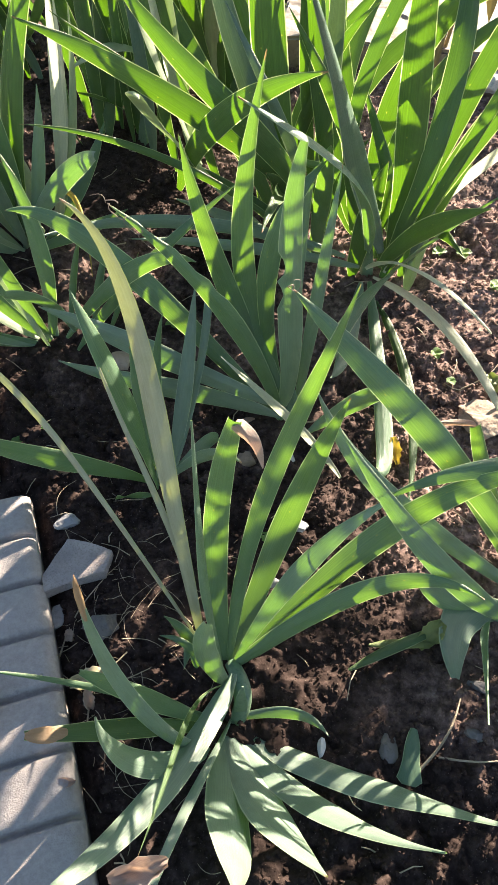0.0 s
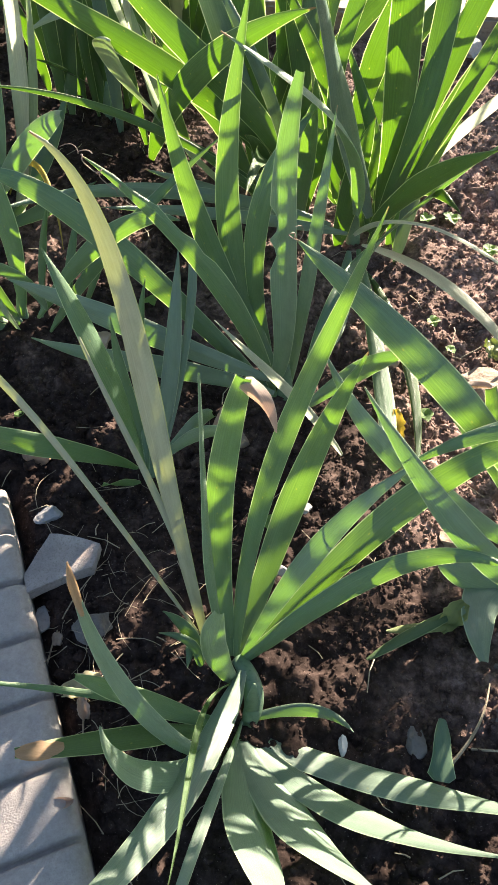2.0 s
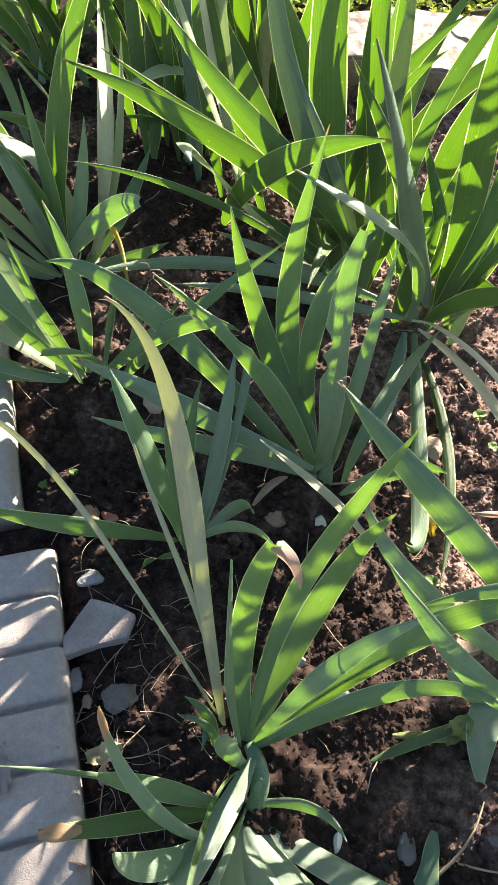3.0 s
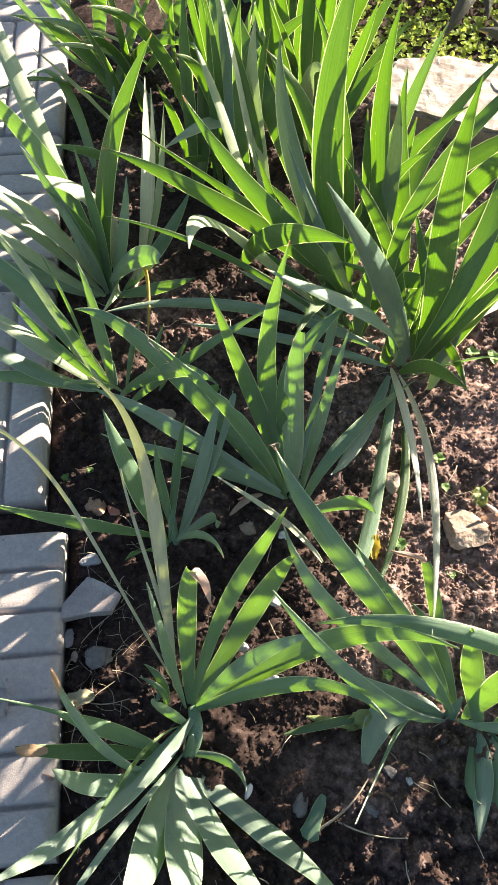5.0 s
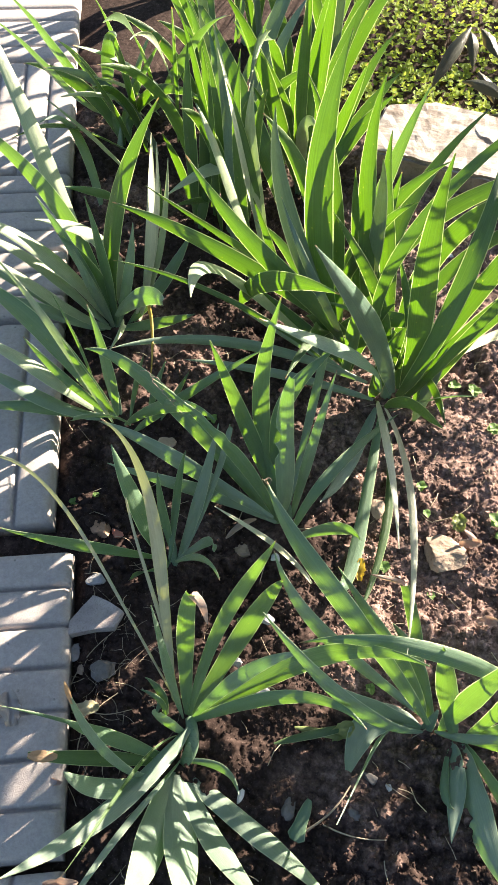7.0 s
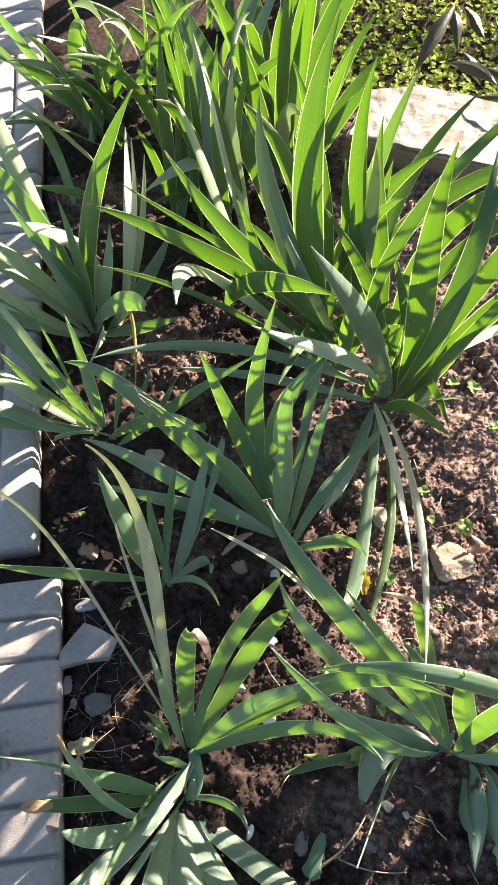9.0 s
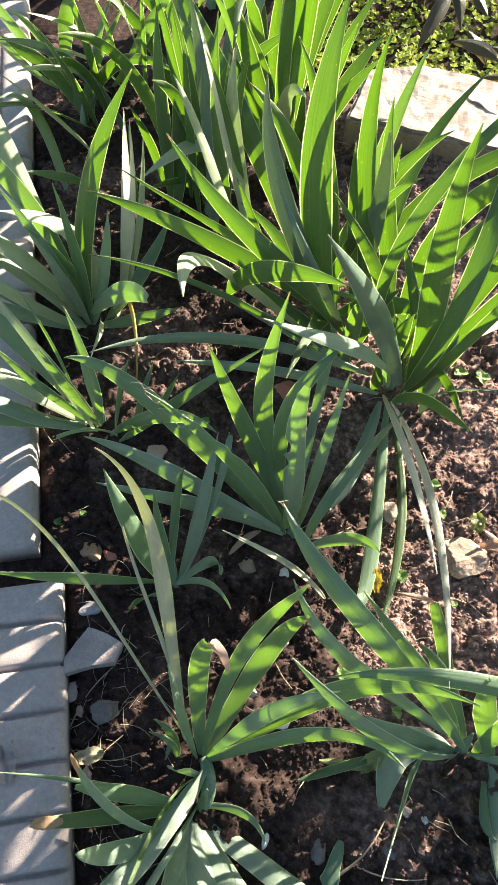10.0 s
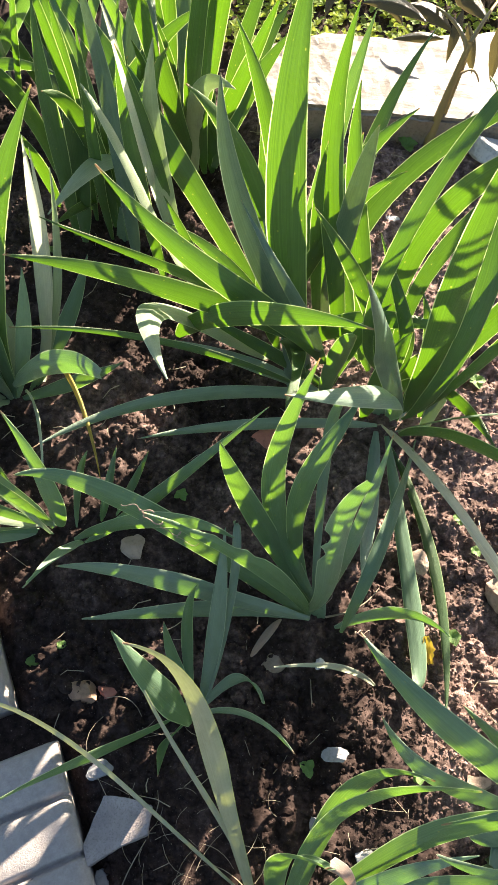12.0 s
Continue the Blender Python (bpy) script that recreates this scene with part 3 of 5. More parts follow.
blade(iris_right, (0.596, 0.601, -0.001), (0.558, 0.626, 0.074), (0.536, 0.636, 0.156), (0.512, 0.628, 0.246), 0.028, BLUE_GREEN, base=0.45, face=FACE)
blade(iris_right, (0.574, 0.608, -0.004), (0.577, 0.619, 0.092), (0.58, 0.622, 0.181), (0.589, 0.636, 0.268), 0.031, BLUE_GREEN, base=0.45, face=FACE)
blade(iris_right, (0.562, 0.613, -0.004), (0.532, 0.653, 0.04), (0.502, 0.681, 0.076), (0.466, 0.691, 0.107), 0.022, BLUE_GREEN, base=0.45, face=FACE)
folded_brown_leaf = blade(iris_right, (0.545, 0.625, -0.004), (0.519, 0.693, 0.037), (0.49, 0.726, 0.087), (0.464, 0.724, 0.158), 0.018, BLUE_GREEN, blunt=0.6, base=0.45, face=FACE)
blade(iris_right, (0.591, 0.6, 0.0), (0.605, 0.564, 0.016), (0.608, 0.523, 0.016), (0.611, 0.477, 0.016), 0.026, GLAUCOUS, base=0.45, face=FACE)
blade(iris_right, (0.604, 0.602, -0.001), (0.619, 0.545, 0.016), (0.647, 0.493, 0.016), (0.684, 0.447, 0.016), 0.042, GLAUCOUS, base=0.45, face=FACE)
blade(iris_right, (0.589, 0.59, 0.0), (0.588, 0.54, 0.016), (0.589, 0.515, 0.016), (0.607, 0.516, 0.016), 0.012, BLUE_GREEN, base=0.45, face=FACE)
blade(iris_right, (0.567, 0.606, -0.004), (0.605, 0.596, 0.022), (0.633, 0.604, 0.062), (0.672, 0.619, 0.073), 0.017, GLAUCOUS, base=0.45, face=FACE)
blade(iris_right, (0.607, 0.609, -0.004), (0.611, 0.608, 0.137), (0.607, 0.611, 0.271), (0.593, 0.622, 0.403), 0.022, BLUE_GREEN, base=0.45, face=FACE)
blade(iris_right, (0.61, 0.61, -0.004), (0.64, 0.613, 0.091), (0.654, 0.616, 0.184), (0.696, 0.622, 0.266), 0.023, BLUE_GREEN, base=0.45, face=FACE)
blade(iris_right, (0.611, 0.607, -0.004), (0.664, 0.608, 0.046), (0.71, 0.583, 0.109), (0.769, 0.544, 0.114), 0.021, BLUE_GREEN, base=0.45, face=FACE)
blade(iris_right, (0.608, 0.605, -0.004), (0.644, 0.559, 0.023), (0.676, 0.514, 0.07), (0.711, 0.461, 0.064), 0.023, BLUE_GREEN, base=0.45, face=FACE)
blade(iris_right, (0.701, 0.67, 0.05), (0.569, 0.631, 0.244), (0.451, 0.612, 0.292), (0.359, 0.598, 0.186), 0.022, BLUE_GREEN, base=0.45, face=TILT)

iris_middle = iris((0.28, 0.829), "iris plant with upright green leaves, one torn")
crown(iris_middle, 0.28, 0.829, 0.0075)
blade(iris_middle, (0.278, 0.838, 0.003), (0.206, 0.893, 0.09), (0.157, 0.897, 0.224), (0.147, 0.857, 0.362), 0.026, BLUE_GREEN, base=0.45, face=FACE)
blade(iris_middle, (0.281, 0.838, 0.004), (0.189, 0.912, 0.138), (0.192, 0.906, 0.247), (0.22, 0.904, 0.423), 0.026, BLUE_GREEN, base=0.45, face=TILT)
blade(iris_middle, (0.269, 0.856, 0.003), (0.2, 0.906, 0.179), (0.247, 0.896, 0.277), (0.287, 0.974, 0.28), 0.024, BLUE_GREEN, base=0.45, face=FACE)
blade(iris_middle, (0.263, 0.828, 0.019), (0.291, 0.811, 0.117), (0.244, 0.843, 0.24), (0.263, 0.814, 0.393), 0.027, GLAUCOUS, bites=((0.66, -1, 0.75, 0.045), (0.57, -1, 0.55, 0.035)), blunt=0.25, base=0.45, n=44, face=TILT)
blade(iris_middle, (0.275, 0.835, -0.004), (0.269, 0.986, 0.125), (0.26, 1.029, 0.221), (0.279, 0.953, 0.287), 0.014, GLAUCOUS, base=0.45, face=FACE)
blade(iris_middle, (0.285, 0.848, -0.004), (0.289, 0.843, 0.116), (0.294, 0.86, 0.223), (0.301, 0.9, 0.324), 0.016, GLAUCOUS, base=0.45, face=FACE)
torn_leaf = blade(iris_middle, (0.269, 0.827, 0.005), (0.237, 0.815, 0.142), (0.179, 0.811, 0.243), (0.086, 0.813, 0.312), 0.022, BLUE_GREEN, bites=((0.7, 1, 0.5, 0.06), (0.85, 1, 0.5, 0.05), (0.6, 1, 0.3, 0.03)), base=0.45, face=FACE)
blade(iris_middle, (0.267, 0.824, 0.01), (0.113, 0.86, 0.172), (0.011, 0.885, 0.259), (-0.046, 0.87, 0.249), 0.028, BLUE_GREEN, base=0.45, face=FACE)
blade(iris_middle, (0.263, 0.809, 0.054), (0.141, 0.817, 0.094), (0.051, 0.832, 0.128), (-0.007, 0.81, 0.173), 0.027, GLAUCOUS, base=0.45, face=FACE)
blade(iris_middle, (0.267, 0.819, 0.021), (0.172, 0.824, 0.051), (0.085, 0.796, 0.073), (0.02, 0.77, 0.134), 0.025, GLAUCOUS, base=0.45, face=FACE)
blade(iris_middle, (0.302, 0.817, -0.003), (0.35, 0.826, 0.055), (0.38, 0.813, 0.102), (0.394, 0.772, 0.146), 0.023, GLAUCOUS, base=0.45, face=FACE)
blade(iris_middle, (0.298, 0.794, 0.061), (0.307, 0.816, 0.165), (0.347, 0.901, 0.163), (0.397, 1.047, 0.076), 0.018, BLUE_GREEN, base=0.45, face=FACE)
blade(iris_middle, (0.351, 0.75, -0.004), (0.305, 0.758, 0.073), (0.255, 0.736, 0.145), (0.208, 0.711, 0.231), 0.011, PALE, base=0.45, face=FACE)

iris_small = iris((0.136, 0.713), "small iris plant with few narrow leaves")
crown(iris_small, 0.136, 0.713, 0.006)
blade(iris_small, (0.138, 0.698, 0.017), (0.135, 0.686, 0.147), (0.109, 0.682, 0.234), (0.071, 0.719, 0.288), 0.030, BLUE_GREEN, base=0.45, face=FLAT)
blade(iris_small, (0.125, 0.705, 0.012), (0.093, 0.659, 0.107), (0.002, 0.619, 0.154), (-0.015, 0.585, 0.253), 0.025, BLUE_GREEN, base=0.45, face=FACE)
blade(iris_small, (0.139, 0.697, 0.026), (0.126, 0.76, 0.074), (0.119, 0.79, 0.131), (0.135, 0.792, 0.201), 0.013, BLUE_GREEN, base=0.45, face=FACE)
blade(iris_small, (0.145, 0.712, 0.004), (0.158, 0.755, 0.074), (0.158, 0.802, 0.134), (0.158, 0.858, 0.188), 0.019, GLAUCOUS, base=0.45, face=FACE)
blade(iris_small, (0.15, 0.711, 0.014), (0.189, 0.836, 0.151), (0.163, 0.894, 0.198), (0.17, 0.872, 0.137), 0.01, GLAUCOUS, base=0.45, face=FACE)
blade(iris_small, (0.144, 0.708, 0.013), (0.178, 0.748, 0.038), (0.197, 0.746, 0.07), (0.207, 0.703, 0.116), 0.015, GLAUCOUS, blunt=0.4, base=0.45, face=FACE)
blade(iris_small, (0.149, 0.704, 0.028), (0.182, 0.703, 0.085), (0.211, 0.687, 0.123), (0.236, 0.653, 0.148), 0.014, GLAUCOUS, base=0.45, face=FACE)
blade(iris_small, (0.13, 0.696, 0.001), (0.117, 0.68, 0.016), (0.105, 0.668, 0.04), (0.109, 0.633, 0.084), 0.013, BLUE_GREEN, base=0.45, face=FACE)
blade(iris_small, (0.139, 0.717, -0.004), (0.122, 0.728, 0.063), (0.111, 0.742, 0.121), (0.105, 0.76, 0.18), 0.015, BLUE_GREEN, base=0.45, face=FACE)

iris_left = iris((-0.057, 0.932), "iris plant spreading leaves over the paving edge")
crown(iris_left, -0.057, 0.932, 0.006)
blade(iris_left, (-0.049, 0.917, 0.02), (-0.016, 0.861, 0.147), (-0.009, 0.867, 0.235), (-0.06, 0.917, 0.287), 0.025, BLUE_GREEN, base=0.45, face=LEAN)
blade(iris_left, (-0.056, 0.921, 0.003), (-0.142, 0.96, 0.071), (-0.224, 0.975, 0.171), (-0.338, 0.993, 0.183), 0.038, BLUE_GREEN, base=0.45, face=FACE)
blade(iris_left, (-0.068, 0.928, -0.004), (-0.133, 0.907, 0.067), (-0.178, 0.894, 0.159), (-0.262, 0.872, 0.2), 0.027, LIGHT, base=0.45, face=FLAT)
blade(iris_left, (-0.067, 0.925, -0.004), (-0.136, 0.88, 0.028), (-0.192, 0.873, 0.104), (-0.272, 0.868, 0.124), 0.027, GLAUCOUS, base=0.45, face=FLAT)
blade(iris_left, (-0.064, 0.92, -0.004), (-0.131, 0.889, 0.023), (-0.195, 0.856, 0.074), (-0.264, 0.821, 0.06), 0.022, BLUE_GREEN, base=0.45, face=FACE)
blade(iris_left, (-0.002, 0.878, 0.069), (-0.001, 0.851, 0.133), (-0.008, 0.816, 0.181), (-0.021, 0.773, 0.22), 0.02, GLAUCOUS, blunt=0.4, base=0.45, face=FACE)
blade(iris_left, (-0.019, 0.89, 0.045), (0.055, 0.868, 0.175), (0.121, 0.845, 0.245), (0.166, 0.823, 0.246), 0.021, BLUE_GREEN, base=0.45, face=FACE)
blade(iris_left, (-0.012, 0.9, 0.013), (0.039, 0.879, 0.11), (0.101, 0.906, 0.188), (0.194, 0.968, 0.249), 0.016, BLUE_GREEN, base=0.45, face=FACE)
blade(iris_left, (-0.024, 0.916, 0.021), (-0.023, 0.941, 0.073), (-0.014, 0.95, 0.121), (0.003, 0.944, 0.171), 0.01, BLUE_GREEN, base=0.45, face=FACE)
blade(iris_left, (0.005, 0.926, 0.022), (0.015, 0.921, 0.078), (0.022, 0.933, 0.118), (0.03, 0.965, 0.15), 0.012, BLUE_GREEN, base=0.45, face=FACE)
blade(iris_left, (0.021, 0.94, 0.011), (0.036, 0.947, 0.055), (0.051, 0.958, 0.09), (0.064, 0.975, 0.125), 0.01, BLUE_GREEN, base=0.45, face=FACE)
blade(iris_left, (-0.062, 0.926, -0.004), (-0.101, 0.905, 0.065), (-0.136, 0.894, 0.131), (-0.166, 0.892, 0.2), 0.02, BLUE_GREEN, base=0.45, face=FACE)
blade(iris_left, (-0.058, 0.928, -0.004), (-0.077, 0.912, 0.074), (-0.091, 0.901, 0.146), (-0.101, 0.896, 0.22), 0.018, BLUE_GREEN, base=0.45, face=FACE)
blade(iris_left, (-0.056, 0.913, -0.004), (-0.105, 0.919, 0.112), (-0.134, 0.92, 0.233), (-0.205, 0.926, 0.329), 0.016, LIGHT, base=0.45, face=FACE)
blade(iris_left, (-0.106, 0.957, -0.004), (-0.117, 0.965, 0.077), (-0.133, 0.968, 0.149), (-0.152, 0.967, 0.22), 0.006, BLUE_GREEN, base=0.45, face=FACE)

iris_far_left = iris((-0.147, 1.109), "iris plant with light green leaves beside paving")
crown(iris_far_left, -0.147, 1.109, 0.006)
blade(iris_far_left, (-0.143, 1.111, -0.004), (-0.156, 1.121, 0.163), (-0.127, 1.144, 0.308), (-0.053, 1.181, 0.44), 0.035, GREEN, base=0.45, face=LEAN)
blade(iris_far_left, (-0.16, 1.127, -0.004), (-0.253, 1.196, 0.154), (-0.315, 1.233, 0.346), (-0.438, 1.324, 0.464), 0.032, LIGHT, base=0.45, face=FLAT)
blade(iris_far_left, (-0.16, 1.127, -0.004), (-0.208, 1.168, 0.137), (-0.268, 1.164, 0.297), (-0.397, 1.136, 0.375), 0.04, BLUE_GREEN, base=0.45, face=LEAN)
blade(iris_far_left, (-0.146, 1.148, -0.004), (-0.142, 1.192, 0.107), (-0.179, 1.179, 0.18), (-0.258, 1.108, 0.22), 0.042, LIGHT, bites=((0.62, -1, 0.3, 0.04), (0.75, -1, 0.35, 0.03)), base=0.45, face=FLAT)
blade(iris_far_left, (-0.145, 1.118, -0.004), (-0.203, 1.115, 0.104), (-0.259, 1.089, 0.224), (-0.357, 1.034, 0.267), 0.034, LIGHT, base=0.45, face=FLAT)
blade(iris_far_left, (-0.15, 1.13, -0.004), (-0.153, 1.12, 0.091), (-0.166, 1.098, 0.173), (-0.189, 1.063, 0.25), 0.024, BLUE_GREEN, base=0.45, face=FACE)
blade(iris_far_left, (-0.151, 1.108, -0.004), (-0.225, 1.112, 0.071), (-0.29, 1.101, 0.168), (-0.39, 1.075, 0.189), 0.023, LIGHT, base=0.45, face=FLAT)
blade(iris_far_left, (-0.153, 1.099, -0.004), (-0.23, 1.072, 0.042), (-0.286, 1.059, 0.125), (-0.373, 1.045, 0.147), 0.02, GLAUCOUS, base=0.45, face=FACE)
blade(iris_far_left, (-0.137, 1.107, 0.036), (-0.085, 1.092, 0.123), (-0.034, 1.056, 0.189), (0.017, 0.997, 0.241), 0.032, GLAUCOUS, blunt=0.3, base=0.45, face=FACE)
blade(iris_far_left, (-0.125, 1.154, 0.026), (-0.076, 1.122, 0.135), (-0.019, 1.046, 0.161), (0.015, 0.929, 0.118), 0.008, AMBER, label="yellowing narrow leaf", base=0.45, face=FACE)
blade(iris_far_left, (-0.11, 1.144, -0.004), (-0.086, 1.167, 0.116), (-0.084, 1.185, 0.235), (-0.083, 1.208, 0.36), 0.020, PALE, base=0.45, face=FACE)
blade(iris_far_left, (-0.121, 1.14, -0.004), (-0.085, 1.172, 0.102), (-0.077, 1.199, 0.211), (-0.085, 1.227, 0.33), 0.014, PALE, base=0.45, face=FACE)
blade(iris_far_left, (-0.116, 1.15, -0.004), (-0.072, 1.18, 0.11), (-0.062, 1.20, 0.22), (-0.064, 1.222, 0.31), 0.012, LIGHT, base=0.45, face=FLAT)
blade(iris_far_left, (-0.126, 1.124, -0.004), (-0.091, 1.175, 0.037), (-0.066, 1.226, 0.076), (-0.054, 1.277, 0.12), 0.025, BLUE_GREEN, base=0.45, face=FACE)
blade(iris_far_left, (-0.133, 1.125, -0.004), (-0.093, 1.062, 0.09), (-0.059, 0.985, 0.16), (-0.029, 0.893, 0.213), 0.019, LIGHT, base=0.45, face=FACE)
blade(iris_far_left, (-0.147, 1.109, -0.004), (-0.2, 1.046, 0.078), (-0.229, 1.022, 0.189), (-0.293, 0.973, 0.264), 0.027, LIGHT, base=0.45, face=FLAT)
blade(iris_far_left, (-0.147, 1.109, -0.004), (-0.162, 1.096, 0.111), (-0.181, 1.079, 0.216), (-0.205, 1.056, 0.32), 0.023, GLAUCOUS, base=0.45, face=FACE)
blade(iris_far_left, (-0.145, 1.105, -0.004), (-0.207, 1.06, 0.033), (-0.258, 1.035, 0.105), (-0.332, 1.002, 0.121), 0.024, GLAUCOUS, base=0.45, face=FACE)
blade(iris_far_left, (-0.142, 1.111, -0.004), (-0.142, 1.111, 0.103), (-0.146, 1.109, 0.202), (-0.153, 1.104, 0.3), 0.021, BLUE_GREEN, base=0.45, face=FACE)
blade(iris_far_left, (-0.142, 1.111, -0.004), (-0.118, 1.118, 0.085), (-0.1, 1.124, 0.167), (-0.089, 1.127, 0.25), 0.022, GLAUCOUS, base=0.45, face=FACE)
blade(iris_far_left, (-0.147, 1.109, -0.004), (-0.157, 1.092, 0.075), (-0.165, 1.078, 0.147), (-0.169, 1.067, 0.22), 0.024, GLAUCOUS, base=0.45, face=FACE)
blade(iris_far_left, (-0.137, 1.112, -0.004), (-0.085, 1.116, 0.021), (-0.037, 1.124, 0.043), (0.009, 1.136, 0.07), 0.021, BLUE_GREEN, base=0.45, face=FACE)
blade(iris_far_left, (-0.26, 1.405, 0.008), (-0.268, 1.385, 0.056), (-0.291, 1.348, 0.088), (-0.329, 1.303, 0.12), 0.019, BLUE_GREEN, base=0.45, face=FACE)

iris_tall_right = iris((0.368, 1.132), "tall iris plant with broad sunlit and drooping leaves")
crown(iris_tall_right, 0.368, 1.132, 0.0075)
blade(iris_tall_right, (0.378, 1.081, 0.081), (0.319, 1.106, 0.214), (0.304, 1.006, 0.331), (0.246, 0.931, 0.484), 0.037, SLATE, face=TILT)
blade(iris_tall_right, (0.366, 1.145, 0.06), (0.407, 1.157, 0.11), (0.366, 1.178, 0.161), (0.319, 1.224, 0.254), 0.02)
blade(iris_tall_right, (0.393, 1.106, 0.048), (0.402, 1.094, 0.223), (0.353, 1.058, 0.385), (0.362, 1.049, 0.553), 0.038)
blade(iris_tall_right, (0.386, 1.075, 0.082), (0.427, 1.038, 0.259), (0.44, 1.185, 0.441), (0.427, 1.368, 0.37), 0.029)
blade(iris_tall_right, (0.356, 1.202, 0.003), (0.269, 1.271, 0.14), (0.287, 1.385, 0.242), (0.396, 1.547, 0.318), 0.028)
blade(iris_tall_right, (0.357, 1.209, -0.004), (0.181, 1.329, 0.138), (0.461, 1.431, 0.326), (0.626, 1.496, 0.291), 0.03)
blade(iris_tall_right, (0.35, 1.151, 0.077), (0.254, 1.09, 0.251), (0.369, 1.196, 0.467), (0.489, 1.329, 0.489), 0.02)
blade(iris_tall_right, (0.382, 1.151, 0.016), (0.323, 1.265, 0.154), (0.388, 1.253, 0.374), (0.529, 1.185, 0.454), 0.034)
blade(iris_tall_right, (0.385, 1.134, 0.029), (0.328, 1.213, 0.189), (0.457, 1.278, 0.354), (0.627, 1.336, 0.332), 0.022)
blade(iris_tall_right, (0.392, 1.102, 0.033), (0.438, 1.053, 0.195), (0.469, 1.078, 0.367), (0.558, 1.097, 0.506), 0.016)
blade(iris_tall_right, (0.391, 1.11, 0.033), (0.406, 1.14, 0.097), (0.427, 1.169, 0.149), (0.456, 1.198, 0.198), 0.022)
blade(iris_tall_right, (0.39, 1.102, 0.03), (0.454, 1.239, 0.1), (0.577, 1.133, 0.308), (0.713, 1.162, 0.362), 0.015, PALE)
blade(iris_tall_right, (0.384, 1.088, 0.026), (0.428, 1.06, 0.116), (0.459, 1.025, 0.195), (0.487, 0.973, 0.263), 0.01, GLAUCOUS, face=FLAT)
blade(iris_tall_right, (0.373, 1.045, 0.085), (0.401, 1.007, 0.175), (0.412, 0.939, 0.242), (0.446, 0.87, 0.309), 0.025)
blade(iris_tall_right, (0.36, 1.078, 0.054), (0.369, 0.966, 0.175), (0.404, 0.841, 0.26), (0.432, 0.692, 0.315), 0.014, PALE, face=FLAT)
blade(iris_tall_right, (0.369, 1.073, 0.036), (0.396, 0.837, 0.016), (0.41, 0.721, 0.016), (0.378, 0.745, 0.038), 0.022, BLUE_GREEN)
blade(iris_tall_right, (0.358, 1.066, 0.092), (0.356, 1.031, 0.223), (0.301, 0.953, 0.3), (0.197, 0.895, 0.383), 0.032, GLAUCOUS, face=FLAT)
blade(iris_tall_right, (0.359, 1.089, 0.02), (0.351, 0.994, 0.016), (0.342, 0.916, 0.016), (0.323, 0.856, 0.062), 0.022, GLAUCOUS)
blade(iris_tall_right, (0.373, 1.08, 0.038), (0.43, 0.939, 0.128), (0.464, 0.777, 0.209), (0.476, 0.608, 0.241), 0.012, PALE)
blade(iris_tall_right, (0.384, 1.079, -0.004), (0.428, 0.951, 0.016), (0.444, 0.828, 0.017), (0.423, 0.706, 0.016), 0.015)

iris_tall = iris((0.247, 1.193), "tall iris clump with long bright green leaves")
crown(iris_tall, 0.247, 1.193, 0.0075)
blade(iris_tall, (0.274, 1.175, 0.081), (0.175, 1.119, 0.208), (0.042, 1.08, 0.309), (-0.061, 1.029, 0.374), 0.033, face=LEAN)
blade(iris_tall, (0.274, 1.142, 0.092), (0.226, 1.107, 0.222), (0.104, 1.096, 0.28), (0.012, 1.118, 0.408), 0.035, face=LEAN)
blade(iris_tall, (0.26, 1.165, 0.046), (0.221, 1.2, 0.144), (0.105, 1.152, 0.216), (-0.047, 1.104, 0.35), 0.02, face=LEAN)
blade(iris_tall, (0.077, 1.177, 0.082), (0.11, 1.109, 0.214), (0.181, 1.048, 0.312), (0.276, 0.978, 0.372), 0.033, face=LEAN)
blade(iris_tall, (0.246, 1.117, 0.072), (0.142, 1.088, 0.175), (0.026, 1.07, 0.232), (-0.089, 1.051, 0.239), 0.011, face=LEAN)
blade(iris_tall, (0.211, 1.216, -0.004), (0.061, 1.163, 0.174), (0.034, 1.079, 0.304), (0.098, 0.918, 0.359), 0.037, LIGHT, face=FLAT)
blade(iris_tall, (0.332, 1.121, 0.037), (0.17, 1.102, 0.099), (0.032, 1.046, 0.135), (-0.064, 0.957, 0.144), 0.019, GLAUCOUS)
blade(iris_tall, (0.351, 1.073, 0.059), (0.244, 1.052, 0.09), (0.144, 1.024, 0.117), (0.051, 0.981, 0.14), 0.016, GLAUCOUS)
blade(iris_tall, (0.294, 1.155, -0.004), (0.218, 1.17, 0.026), (0.142, 1.182, 0.045), (0.065, 1.187, 0.06), 0.02, GLAUCOUS)
blade(iris_tall, (0.302, 1.166, -0.004), (0.235, 1.174, 0.043), (0.171, 1.183, 0.084), (0.104, 1.187, 0.12), 0.019)
blade(iris_tall, (0.252, 1.188, 0.024), (0.204, 1.148, 0.258), (0.172, 1.137, 0.445), (0.198, 1.222, 0.568), 0.045)
blade(iris_tall, (0.263, 1.169, 0.042), (0.208, 1.15, 0.217), (0.126, 1.142, 0.356), (0.124, 1.158, 0.484), 0.031, SLATE, face=TILT)
blade(iris_tall, (0.304, 1.199, 0.049), (0.275, 1.268, 0.201), (0.224, 1.25, 0.36), (0.246, 1.25, 0.506), 0.030)
blade(iris_tall, (0.341, 1.209, 0.018), (0.329, 1.254, 0.158), (0.268, 1.262, 0.285), (0.266, 1.275, 0.412), 0.029)
